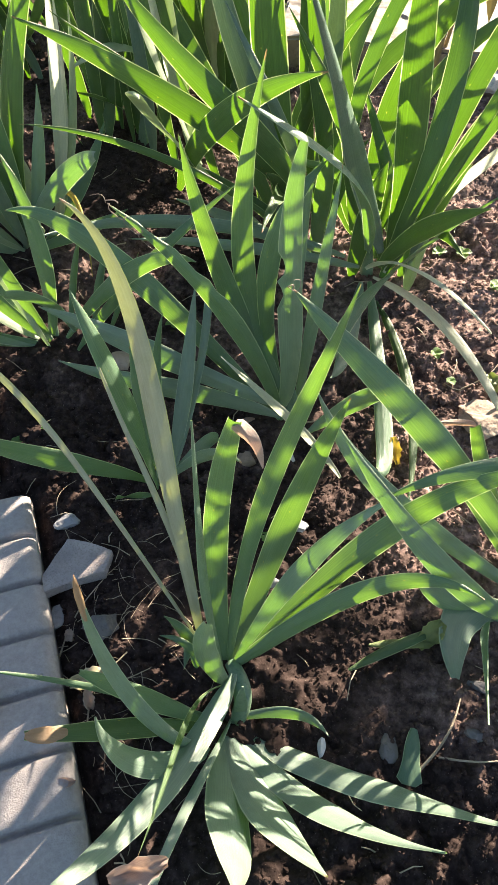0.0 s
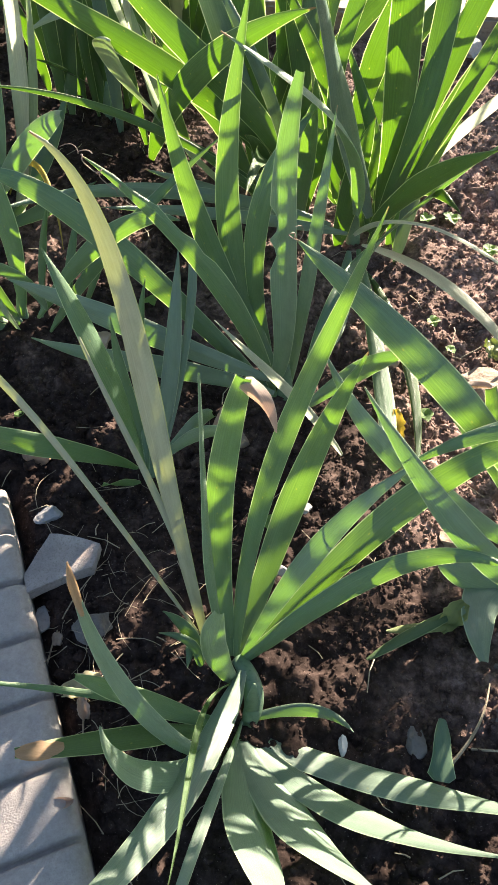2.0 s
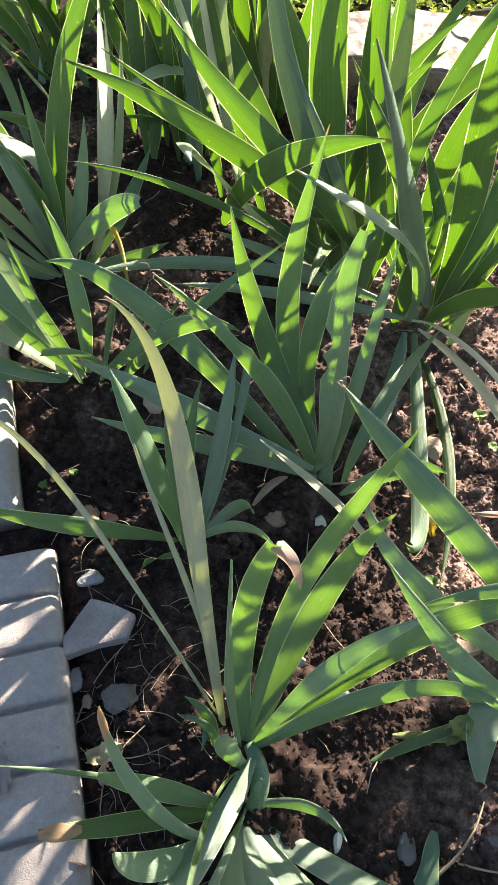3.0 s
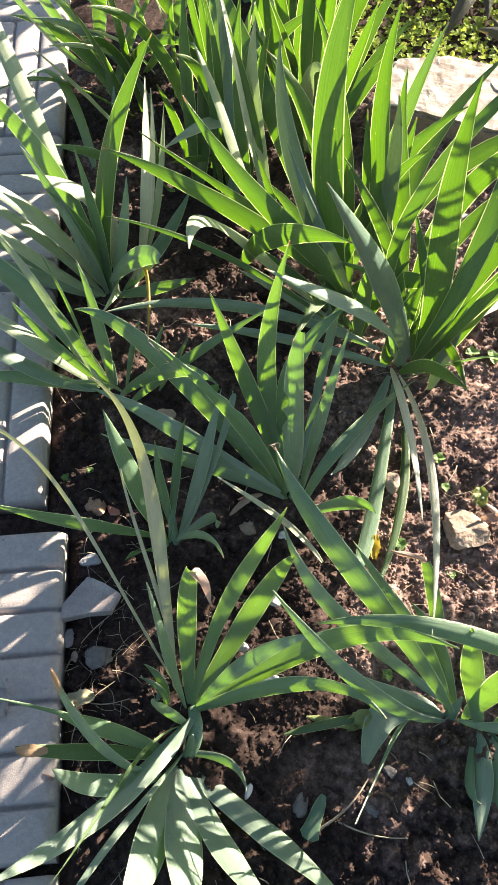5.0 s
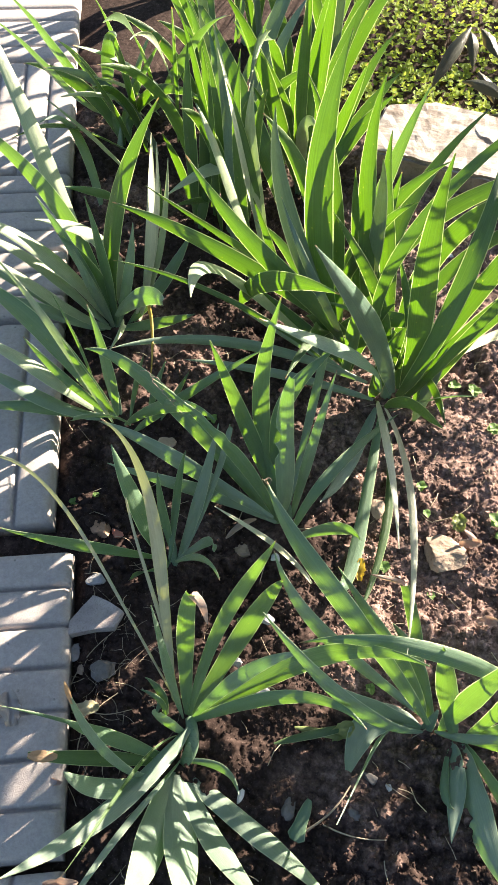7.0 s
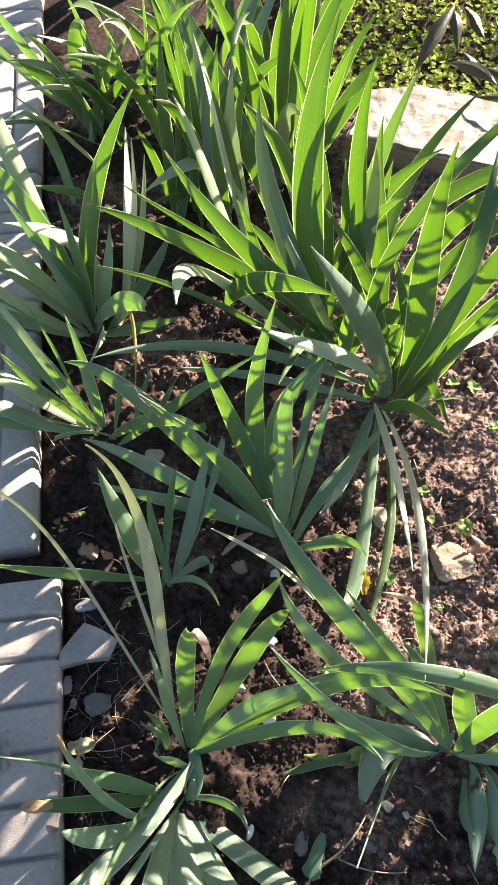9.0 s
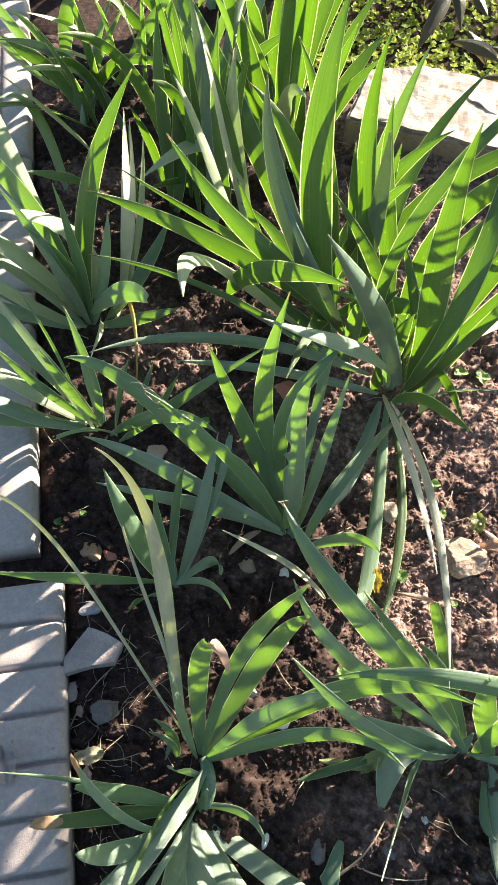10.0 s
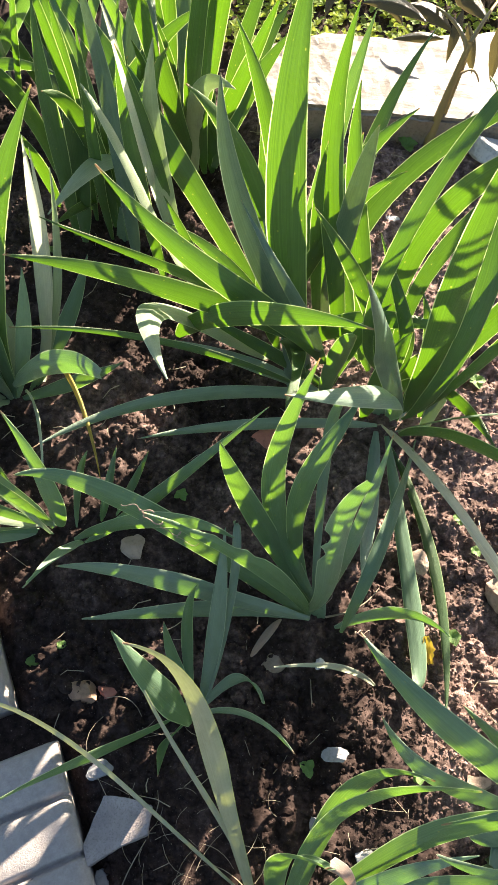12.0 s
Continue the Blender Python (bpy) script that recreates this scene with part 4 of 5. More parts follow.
blade(iris_tall, (0.359, 1.147, 0.062), (0.336, 1.168, 0.167), (0.284, 1.161, 0.26), (0.224, 1.134, 0.364), 0.021)
blade(iris_tall, (0.25, 1.252, -0.003), (0.211, 1.287, 0.189), (0.185, 1.301, 0.345), (0.132, 1.285, 0.46), 0.027)
blade(iris_tall, (0.281, 1.258, -0.004), (0.255, 1.274, 0.142), (0.237, 1.256, 0.271), (0.234, 1.201, 0.391), 0.017)
blade(iris_tall, (0.271, 1.165, 0.066), (0.261, 1.092, 0.202), (0.21, 1.07, 0.296), (0.15, 1.128, 0.371), 0.015, SLATE)

iris_back_centre = iris((0.059, 1.623), "upright iris clump near the white slab")
crown(iris_back_centre, 0.059, 1.623, 0.006)
blade(iris_back_centre, (0.066, 1.59, 0.009), (-0.006, 1.569, 0.337), (0.01, 1.457, 0.49), (0.062, 1.229, 0.449), 0.023)
blade(iris_back_centre, (0.052, 1.624, -0.004), (0.065, 1.511, 0.196), (0.08, 1.451, 0.424), (0.119, 1.303, 0.589), 0.025)
blade(iris_back_centre, (0.058, 1.627, -0.004), (0.09, 1.528, 0.198), (0.107, 1.474, 0.421), (0.146, 1.339, 0.592), 0.028)
blade(iris_back_centre, (0.074, 1.633, -0.004), (0.114, 1.582, 0.128), (0.15, 1.531, 0.253), (0.182, 1.481, 0.38), 0.026)
blade(iris_back_centre, (0.099, 1.595, 0.015), (0.135, 1.635, 0.118), (0.163, 1.687, 0.188), (0.207, 1.746, 0.222), 0.031)
blade(iris_back_centre, (0.1, 1.605, 0.005), (0.128, 1.632, 0.094), (0.163, 1.658, 0.164), (0.213, 1.68, 0.217), 0.029)
blade(iris_back_centre, (0.084, 1.598, -0.003), (0.07, 1.523, 0.184), (0.082, 1.487, 0.383), (0.131, 1.401, 0.551), 0.028)
blade(iris_back_centre, (0.071, 1.603, -0.004), (0.035, 1.507, 0.174), (0.021, 1.455, 0.375), (-0.014, 1.327, 0.525), 0.03)
blade(iris_back_centre, (0.07, 1.584, 0.015), (0.062, 1.545, 0.178), (0.079, 1.479, 0.278), (0.133, 1.385, 0.312), 0.028, LIGHT)
blade(iris_back_centre, (0.001, 1.682, -0.004), (0.004, 1.594, 0.125), (0.009, 1.502, 0.242), (0.006, 1.404, 0.35), 0.021)
blade(iris_back_centre, (0.022, 1.706, -0.003), (0.04, 1.607, 0.145), (0.036, 1.503, 0.283), (0.016, 1.395, 0.42), 0.022)

iris_back_middle = iris((-0.038, 1.436), "iris clump with shiny upright leaves at the back")
crown(iris_back_middle, -0.038, 1.436, 0.006)
blade(iris_back_middle, (-0.109, 1.426, 0.0), (-0.106, 1.416, 0.142), (-0.12, 1.414, 0.265), (-0.114, 1.433, 0.376), 0.029, face=LEAN)
blade(iris_back_middle, (-0.09, 1.403, 0.011), (-0.092, 1.448, 0.121), (-0.091, 1.468, 0.237), (-0.104, 1.47, 0.352), 0.034, face=LEAN)
blade(iris_back_middle, (0.07, 1.382, 0.004), (0.025, 1.336, 0.183), (0.018, 1.319, 0.345), (0.0, 1.273, 0.472), 0.014, PALE)
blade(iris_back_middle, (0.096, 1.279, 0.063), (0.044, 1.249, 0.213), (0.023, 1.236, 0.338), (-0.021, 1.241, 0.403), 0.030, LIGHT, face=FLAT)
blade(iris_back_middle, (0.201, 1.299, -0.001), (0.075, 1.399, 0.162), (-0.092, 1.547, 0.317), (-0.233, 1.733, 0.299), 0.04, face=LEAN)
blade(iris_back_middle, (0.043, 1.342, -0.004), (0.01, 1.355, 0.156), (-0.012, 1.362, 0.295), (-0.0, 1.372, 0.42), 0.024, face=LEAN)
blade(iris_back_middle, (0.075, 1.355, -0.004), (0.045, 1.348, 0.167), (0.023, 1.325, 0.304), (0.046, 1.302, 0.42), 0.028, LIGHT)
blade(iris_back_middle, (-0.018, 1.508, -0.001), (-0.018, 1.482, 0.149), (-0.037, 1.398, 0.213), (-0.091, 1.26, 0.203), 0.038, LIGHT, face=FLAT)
blade(iris_back_middle, (-0.052, 1.428, -0.004), (-0.06, 1.398, 0.134), (-0.05, 1.374, 0.266), (-0.046, 1.35, 0.4), 0.019, face=LEAN)
blade(iris_back_middle, (0.07, 1.369, -0.004), (0.046, 1.349, 0.153), (0.036, 1.324, 0.294), (0.008, 1.285, 0.42), 0.018, face=LEAN)
blade(iris_back_middle, (0.121, 1.306, -0.004), (0.099, 1.309, 0.07), (0.075, 1.311, 0.135), (0.049, 1.313, 0.2), 0.018, face=LEAN)
blade(iris_back_middle, (-0.138, 1.397, 0.002), (-0.122, 1.282, 0.092), (-0.092, 1.235, 0.19), (-0.096, 1.244, 0.308), 0.013, face=LEAN)
blade(iris_back_middle, (-0.241, 1.651, 0.009), (-0.182, 1.528, 0.177), (-0.148, 1.45, 0.389), (-0.074, 1.288, 0.508), 0.012, face=LEAN)
blade(iris_back_middle, (-0.277, 1.768, 0.018), (-0.218, 1.586, 0.174), (-0.178, 1.451, 0.408), (-0.111, 1.225, 0.487), 0.017, LIGHT)
blade(iris_back_middle, (-0.148, 1.49, -0.003), (-0.151, 1.47, 0.071), (-0.158, 1.447, 0.136), (-0.169, 1.422, 0.2), 0.025, face=LEAN)
blade(iris_back_middle, (-0.078, 1.516, -0.003), (-0.086, 1.445, 0.056), (-0.092, 1.371, 0.104), (-0.097, 1.296, 0.15), 0.015, face=LEAN)

iris_back_left = iris((-0.356, 1.59), "iris clump with leaves leaning over the path")
crown(iris_back_left, -0.356, 1.59, 0.006)
blade(iris_back_left, (-0.306, 1.792, 0.004), (-0.31, 1.691, 0.136), (-0.32, 1.573, 0.239), (-0.336, 1.438, 0.32), 0.037, GLAUCOUS, face=FLAT)
blade(iris_back_left, (-0.343, 1.716, 0.0), (-0.34, 1.621, 0.118), (-0.338, 1.507, 0.203), (-0.338, 1.373, 0.26), 0.032, LIGHT, face=FLAT)
blade(iris_back_left, (-0.299, 1.524, -0.004), (-0.315, 1.474, 0.094), (-0.335, 1.418, 0.179), (-0.358, 1.357, 0.26), 0.035, LIGHT, face=FLAT)
blade(iris_back_left, (-0.325, 1.596, -0.004), (-0.319, 1.541, 0.112), (-0.317, 1.48, 0.217), (-0.321, 1.415, 0.32), 0.025, face=LEAN)
blade(iris_back_left, (-0.311, 1.405, -0.004), (-0.343, 1.441, 0.138), (-0.367, 1.432, 0.206), (-0.391, 1.367, 0.2), 0.027, GLAUCOUS, face=FLAT)
blade(iris_back_left, (-0.451, 1.692, 0.002), (-0.47, 1.561, 0.118), (-0.471, 1.495, 0.286), (-0.47, 1.364, 0.392), 0.03, GLAUCOUS)
blade(iris_back_left, (-0.441, 1.717, 0.003), (-0.462, 1.599, 0.121), (-0.463, 1.546, 0.283), (-0.458, 1.433, 0.395), 0.03, GLAUCOUS)
blade(iris_back_left, (-0.332, 1.658, -0.004), (-0.302, 1.557, 0.15), (-0.283, 1.5, 0.334), (-0.241, 1.367, 0.453), 0.027, face=LEAN)
blade(iris_back_left, (-0.35, 1.733, 0.001), (-0.234, 1.627, 0.143), (-0.163, 1.555, 0.347), (-0.034, 1.42, 0.442), 0.027, GLAUCOUS, face=FLAT)
blade(iris_back_left, (-0.327, 1.743, 0.001), (-0.335, 1.687, 0.091), (-0.346, 1.617, 0.155), (-0.36, 1.533, 0.2), 0.034, LIGHT, face=FLAT)
blade(iris_back_left, (-0.355, 1.794, 0.005), (-0.282, 1.615, 0.169), (-0.235, 1.477, 0.409), (-0.162, 1.245, 0.489), 0.027, face=LEAN)
blade(iris_back_left, (-0.379, 1.64, -0.004), (-0.334, 1.607, 0.108), (-0.28, 1.575, 0.207), (-0.215, 1.545, 0.3), 0.022, GLAUCOUS, face=FLAT)
blade(iris_back_left, (-0.313, 1.591, -0.004), (-0.337, 1.492, 0.089), (-0.356, 1.401, 0.212), (-0.384, 1.267, 0.234), 0.025, face=LEAN)
blade(iris_back_left, (-0.47, 1.761, 0.006), (-0.371, 1.613, 0.146), (-0.299, 1.502, 0.358), (-0.182, 1.32, 0.427), 0.027, GLAUCOUS, face=FLAT)

sear_tip(left_brown_leaf, (0.239, 0.445, -0.003), (0.198, 0.431, 0.048), (0.157, 0.404, 0.094), (0.101, 0.383, 0.13), 0.0135, 0.84, 0.30)
dry_tip(brown_tip_leaf, (0.24, 0.562, 0.326), (0.247, 0.558, 0.322), (0.255, 0.552, 0.306), (0.262, 0.548, 0.292), 0.012)
dry_tip(folded_brown_leaf, (0.464, 0.724, 0.158), (0.451, 0.725, 0.162), (0.432, 0.727, 0.156), (0.419, 0.729, 0.15), 0.007)
sear_tip(left_orange_tip_leaf, (0.238, 0.425, 0.0), (0.207, 0.392, 0.084), (0.15, 0.424, 0.186), (0.151, 0.442, 0.299), 0.0060, 0.86, 0.0, TILT)
shred(torn_leaf, (0.086, 0.813, 0.312), (0.131, 0.803, 0.277), 3.0, 0.006, 1)
shred(torn_leaf, (0.096, 0.813, 0.314), (0.074, 0.817, 0.316), 1.5, 0.004, 2)
shred(long_back_leaf, (0.268, 0.724, 0.311), (0.272, 0.72, 0.319), 1.3, 0.006, 3)


def wild_clump(plant, x, y, count, seed, tall=0.45, spread=0.5):
    """More upright blades in a crowded clump."""
    rng = random.Random(seed)
    for k in range(count):
        a, lean = rng.uniform(0, math.tau), spread * rng.random() ** 0.7
        h = tall * rng.uniform(0.7, 1.1)
        root = Vector((x + rng.uniform(-0.05, 0.05), y + rng.uniform(-0.05, 0.05), -0.005))
        out = Vector((math.cos(a), math.sin(a), 0)) * lean * h
        tip = root + out * 1.2 + Vector((0, 0, h * (1 - 0.35 * lean)))
        blade(plant, root, root + out * 0.15 + Vector((0, 0, h * 0.35)), root + out * 0.55 + Vector((0, 0, h * 0.75)), tip, rng.uniform(0.020, 0.032), (GREEN, BLUE_GREEN, GREEN, SLATE, GREEN, GREEN)[k % 6], twist=rng.uniform(-0.9, 0.9), face=(FACE, LEAN)[k % 2])


neck(iris_front, ((0.260, 0.452, -0.004), (0.270, 0.468, 0.014), (0.262, 0.488, 0.014), (0.248, 0.508, 0.006)), 0.0068)
# the far side of the tall plant, leaning away over the open soil
for tip, mid, width in (((0.66, 1.22, 0.46), (0.52, 1.15, 0.36), 0.030), ((0.58, 1.28, 0.50), (0.48, 1.19, 0.38), 0.030)):
    root = Vector((0.39, 1.12, 0.0))
    blade(iris_tall_right, root, root.lerp(Vector(mid), 0.45) + Vector((0, 0, 0.04)), mid, tip, width)
wild_clump(iris_tall, 0.27, 1.19, 7, 31, 0.26, 0.9)
wild_clump(iris_tall, 0.24, 1.27, 7, 33, 0.46, 0.35)
wild_clump(iris_tall_right, 0.38, 1.14, 7, 32, 0.24, 0.9)
wild_clump(iris_back_centre, 0.06, 1.63, 6, 21, 0.46, 0.40)
wild_clump(iris_back_middle, -0.10, 1.50, 7, 22, 0.44, 0.45)
wild_clump(iris_back_middle, -0.02, 1.42, 4, 25, 0.42, 0.40)
wild_clump(iris_back_left, -0.32, 1.62, 6, 23, 0.30, 0.8)
for number, (x, y) in enumerate(((-0.15, 1.76), (0.0, 1.92), (-0.24, 2.10), (-0.08, 2.34), (-0.46, 2.34))):
    clump = iris((x, y), "crowded green iris clump at the back of the bed")
    crown(clump, x, y, 0.010)
    wild_clump(clump, x, y, (10, 11, 6, 8, 12)[number], 40 + number, 0.46, 0.55)


# ---- slab, stones and litter ----
def rough_block(name, outline, low, high, mat, label, category, seed, bevel=0.006, cuts=3, jag=0.004, group="", bare=None):
    """A flat, uneven block over an outline, with broken edges."""
    bm = bmesh.new()
    cx, cy = sum(p[0] for p in outline) / len(outline), sum(p[1] for p in outline) / len(outline)
    lower = [bm.verts.new((x - cx, y - cy, 0.0)) for x, y in outline]
    upper = [bm.verts.new((x - cx, y - cy, high - low)) for x, y in outline]
    bm.faces.new(upper)
    bm.faces.new(lower[::-1])
    for i in range(len(outline)):
        j = (i + 1) % len(outline)
        bm.faces.new((lower[i], lower[j], upper[j], upper[i]))
    bmesh.ops.recalc_face_normals(bm, faces=bm.faces)
    bmesh.ops.bevel(bm, geom=bm.edges[:], offset=bevel, segments=2, affect="EDGES")
    bmesh.ops.triangulate(bm, faces=bm.faces[:])
    bmesh.ops.subdivide_edges(bm, edges=bm.edges[:], cuts=cuts, use_grid_fill=True)
    for v in bm.verts:
        q = v.co * 38 + Vector((seed, seed * 2, 0))
        v.co += Vector((noise.noise(q), noise.noise(q + Vector((9, 0, 0))), noise.noise(q + Vector((0, 9, 0))))) * jag
        v.co += Vector((noise.noise(q * 4.1), noise.noise(q * 4.1 + Vector((9, 0, 0))), noise.noise(q * 4.1 + Vector((0, 9, 0))))) * jag * 0.35
    bm.normal_update()
    if bare:
        for f in bm.faces:
            f.material_index = 1 if abs(f.normal.z) < 0.55 else 0
    ob = part(name, bm, mat, None, label, smooth=False)
    if bare:
        ob.data.materials.append(bare)
    ob.location = (cx, cy, low)
    return tagged(ob, label, category, group)


rough_block("old_plank", [(0.17, 1.675), (0.30, 1.68), (0.44, 1.675), (0.95, 1.69), (0.95, 1.96), (0.60, 1.95), (0.40, 1.90), (0.28, 1.90), (0.18, 1.85)], 0.015, 0.088, SLAB,
            "weathered slab with peeling white paint edging the bed", "slab", 4, 0.006, 13, 0.0030, bare=BARE)
rough_block("broken_tile", [(0.051, 0.619), (0.078, 0.618), (0.103, 0.612), (0.1015, 0.584), (0.074, 0.572), (0.044, 0.552), (0.037, 0.572)], 0.001, 0.015, TILE_GREY,
            "broken piece of pale grey tile lying on soil", "tile fragment", 9, 0.0005, 9, 0.0014)


def stone(name, x, y, size, mat, label, seed, squash=0.7, lift=0.35):
    """An angular, slightly worn stone: the hull of a few scattered points, with broken edges and a pitted skin."""
    rng = random.Random(seed)
    bm = bmesh.new()
    bmesh.ops.create_icosphere(bm, subdivisions=4, radius=1.0)
    cuts = [(Vector((rng.gauss(0, 1), rng.gauss(0, 1), rng.gauss(0, 1))).normalized(), rng.uniform(0.45, 0.85)) for k in range(12)]
    for v in bm.verts:
        for n, d in cuts:
            over = v.co.dot(n) - d
            if over > 0:
                v.co -= n * over * 0.96
        v.co *= 1 + 0.16 * noise.noise(v.co * 1.7 + Vector((seed, 0, 0))) + 0.06 * noise.noise(v.co * 6.0 + Vector((0, seed, 0)))
        v.co = Vector((v.co.x * size[0], v.co.y * size[1], v.co.z * size[2] * squash)) * 1.15
    bmesh.ops.recalc_face_normals(bm, faces=bm.faces)
    ob = part(name, bm, mat, None, label, smooth=False)
    ob.location = (x, y, soil_height(x, y) + size[2] * squash * lift)
    return tagged(ob, label, "stone", "stones on the soil")


stone("stone", 0.527, 0.862, (0.036, 0.031, 0.026), TAN_STONE, "large tan angular stone on dry soil", 41, 0.62)
stone("stone", 0.410, 0.912, (0.016, 0.020, 0.013), TAN_STONE, "smooth cream pebble on soil", 2)
stone("stone", 0.013, 0.724, (0.017, 0.015, 0.011), ORANGE_STONE, "orange-brown angular stone on dark soil", 3)
stone("stone", 0.041, 0.643, (0.013, 0.011, 0.010), GREY_STONE, "small grey stone beside the broken tile", 4)
stone("stone", 0.060, 0.540, (0.013, 0.013, 0.011), GREY_STONE, "small pale grey stone on soil", 5)
stone("stone", 0.079, 0.519, (0.008, 0.010, 0.007), TAN_STONE, "small yellowish pebble on soil", 6)
stone("stone", 0.112, 0.526, (0.020, 0.017, 0.014), DARK_STONE, "rough dark grey stone on soil", 7)
stone("stone", 0.038, 0.727, (0.010, 0.008, 0.007), RED_STONE, "small reddish brick chip in soil", 8)
stone("stone", 0.228, 0.770, (0.018, 0.015, 0.013), TAN_STONE, "rounded brown pebble beneath iris leaves", 9)
stone("stone", 0.049, 0.907, (0.018, 0.016, 0.012), TAN_STONE, "brown stone half buried in soil", 10)
stone("stone", 0.208, 1.073, (0.022, 0.018, 0.016), RED_STONE, "reddish stone in the shaded soil", 11)
stone("stone", 0.282, 0.771, (0.008, 0.008, 0.007), WHITE_STONE, "small white pebble on dark soil", 12)
stone("stone", 0.298, 0.672, (0.018, 0.008, 0.005), GREY_STONE, "flat bluish grey stone chip on soil", 13)
stone("stone", 0.345, 0.440, (0.004, 0.012, 0.005), WHITE_STONE, "thin white chip lying on soil", 14)
stone("stone", 0.525, 0.516, (0.005, 0.005, 0.004), WHITE_STONE, "small white pebble in shaded soil", 15)
stone("stone", 0.498, 0.520, (0.010, 0.009, 0.008), DARK_STONE, "dark rounded pebble in soil", 16)
stone("stone", 0.409, 0.448, (0.010, 0.012, 0.008), DARK_STONE, "dark grey stone in shaded soil", 17)
stone("stone", 0.458, 0.651, (0.014, 0.012, 0.010), TAN_STONE, "brown clod-like stone on sunny soil", 18)
stone("stone", 0.49, 0.47, (0.009, 0.008, 0.007), DARK_STONE, "dark pebble in shaded soil", 19)
stone("stone", 0.576, 1.645, (0.035, 0.030, 0.030), WHITE_STONE, "smooth white stone near the slab", 20, 0.9, 0.5)
stone("stone", 0.40, 1.50, (0.012, 0.010, 0.008), WHITE_STONE, "white pebble on sunny soil", 21)
stone("stone", 0.33, 0.575, (0.009, 0.008, 0.007), WHITE_STONE, "pale pebble under a leaf", 22)
stone("stone", 0.28, 0.60, (0.011, 0.012, 0.008), GREY_STONE, "pale chip on soil under leaves", 23)


def twig(x0, y0, x1, y1, r, label, bow=0.006):
    a, b = Vector((x0, y0, soil_height(x0, y0) + r + 0.003)), Vector((x1, y1, soil_height(x1, y1) + r + 0.006))
    side = (b - a).cross(Vector((0, 0, 1))).normalized()
    pts = [a.lerp(b, t) + side * bow * math.sin(3.1 * t) + Vector((0, 0, 0.006 * math.sin(3.1 * t))) for t in [k / 9 for k in range(10)]]
    ob = part("twig", straw_piece("twig", pts, r, label), STRAW, None, label)
    return tagged(ob, label, "twig", "dry twigs on the soil")


twig(0.435, 0.43, 0.475, 0.50, 0.0018, "thin dry twig on dark soil")
twig(0.455, 0.445, 0.535, 0.455, 0.0012, "thin pale twig on dark soil")
twig(0.09, 0.475, 0.17, 0.492, 0.001, "dry straw stalk on soil", 0.012)
twig(0.29, 0.83, 0.36, 0.875, 0.0014, "dry bent twig beneath the leaves", 0.01)
twig(0.50, 0.92, 0.55, 0.965, 0.001, "pale dry stalk on sunny soil", 0.008)
twig(0.07, 0.49, 0.10, 0.58, 0.001, "thin dry stalk beside the tile", -0.006)


def make_litter():
    rng = random.Random(17)
    whole = bmesh.new()
    for k in range(300):
        x, y = rng.uniform(-0.15, 0.7), rng.uniform(0.28, 1.7)
        if on_path(x, y) > -0.01:
            continue
        a, l = rng.uniform(0, math.tau), rng.uniform(0.008, 0.04)
        h = soil_height(x, y) + 0.0035
        p, q = Vector((x, y, h)), Vector((x + l * math.cos(a), y + l * math.sin(a), h + rng.uniform(-0.002, 0.006)))
        mid = (p + q) / 2 + Vector((rng.uniform(-1, 1), rng.uniform(-1, 1), rng.uniform(0, 1))) * l * 0.15
        bit = straw_piece("bit", [p, (p + mid) / 2, mid, (mid + q) / 2, q], rng.uniform(0.0003, 0.0009), "")
        me = bpy.data.meshes.new("bit")
        bit.to_mesh(me)
        bit.free()
        whole.from_mesh(me)
        bpy.data.meshes.remove(me)
    for k in range(150):
        x, y = rng.gauss(0.13, 0.06), rng.gauss(0.48, 0.10)
        if on_path(x, y) > -0.012:
            continue
        a, l, h = rng.uniform(0, math.tau), rng.uniform(0.015, 0.05), soil_height(x, y) + 0.005
        d = Vector((math.cos(a), math.sin(a), 0))
        n = Vector((-d.y, d.x, 0)) * rng.uniform(-1.1, 1.1)
        bit = straw_piece("bit", [Vector((x, y, h)) + d * l * t + n * l * t * (1 - t) + Vector((0, 0, rng.uniform(0, 0.003))) for t in (0, 0.2, 0.4, 0.6, 0.8, 1)], rng.uniform(0.0002, 0.00045), "")
        me = bpy.data.meshes.new("bit")
        bit.to_mesh(me)
        bit.free()
        whole.from_mesh(me)
        bpy.data.meshes.remove(me)
    tagged(part("plant_litter", whole, STRAW), "fine dry straw and root bits on soil", "plant litter", kind="stuff")


make_litter()


def small_leaf(bm, root, direction, length, width, droop=0.2):
    """An oval leaf with a folded middle, added to bm."""
    uv = bm.loops.layers.uv.verify()
    d = Vector(direction).normalized()
    s = d.cross(Vector((0, 0, 1)))
    s = s.normalized() if s.length > 0.05 else Vector((1, 0, 0))
    up = s.cross(d)
    rows = []
    for i in range(6):
        v = i / 5
        w = width * (math.sin(math.pi * min(1, 0.06 + v * 0.94)) ** 0.75) * 0.5
        p = Vector(root) + d * length * v - Vector((0, 0, droop * length * v * v))
        rows.append([(bm.verts.new(p + s * w * a + up * abs(a) * w * 0.35), ((a + 1) / 2, v * length)) for a in (-1, -0.5, 0, 0.5, 1)])
    for a, b in zip(rows, rows[1:]):
        for c in range(4):
            quad = (a[c], a[c + 1], b[c + 1], b[c])
            f = bm.faces.new([q[0] for q in quad])
            for loop, q in zip(f.loops, quad):
                loop[uv].uv = q[1]


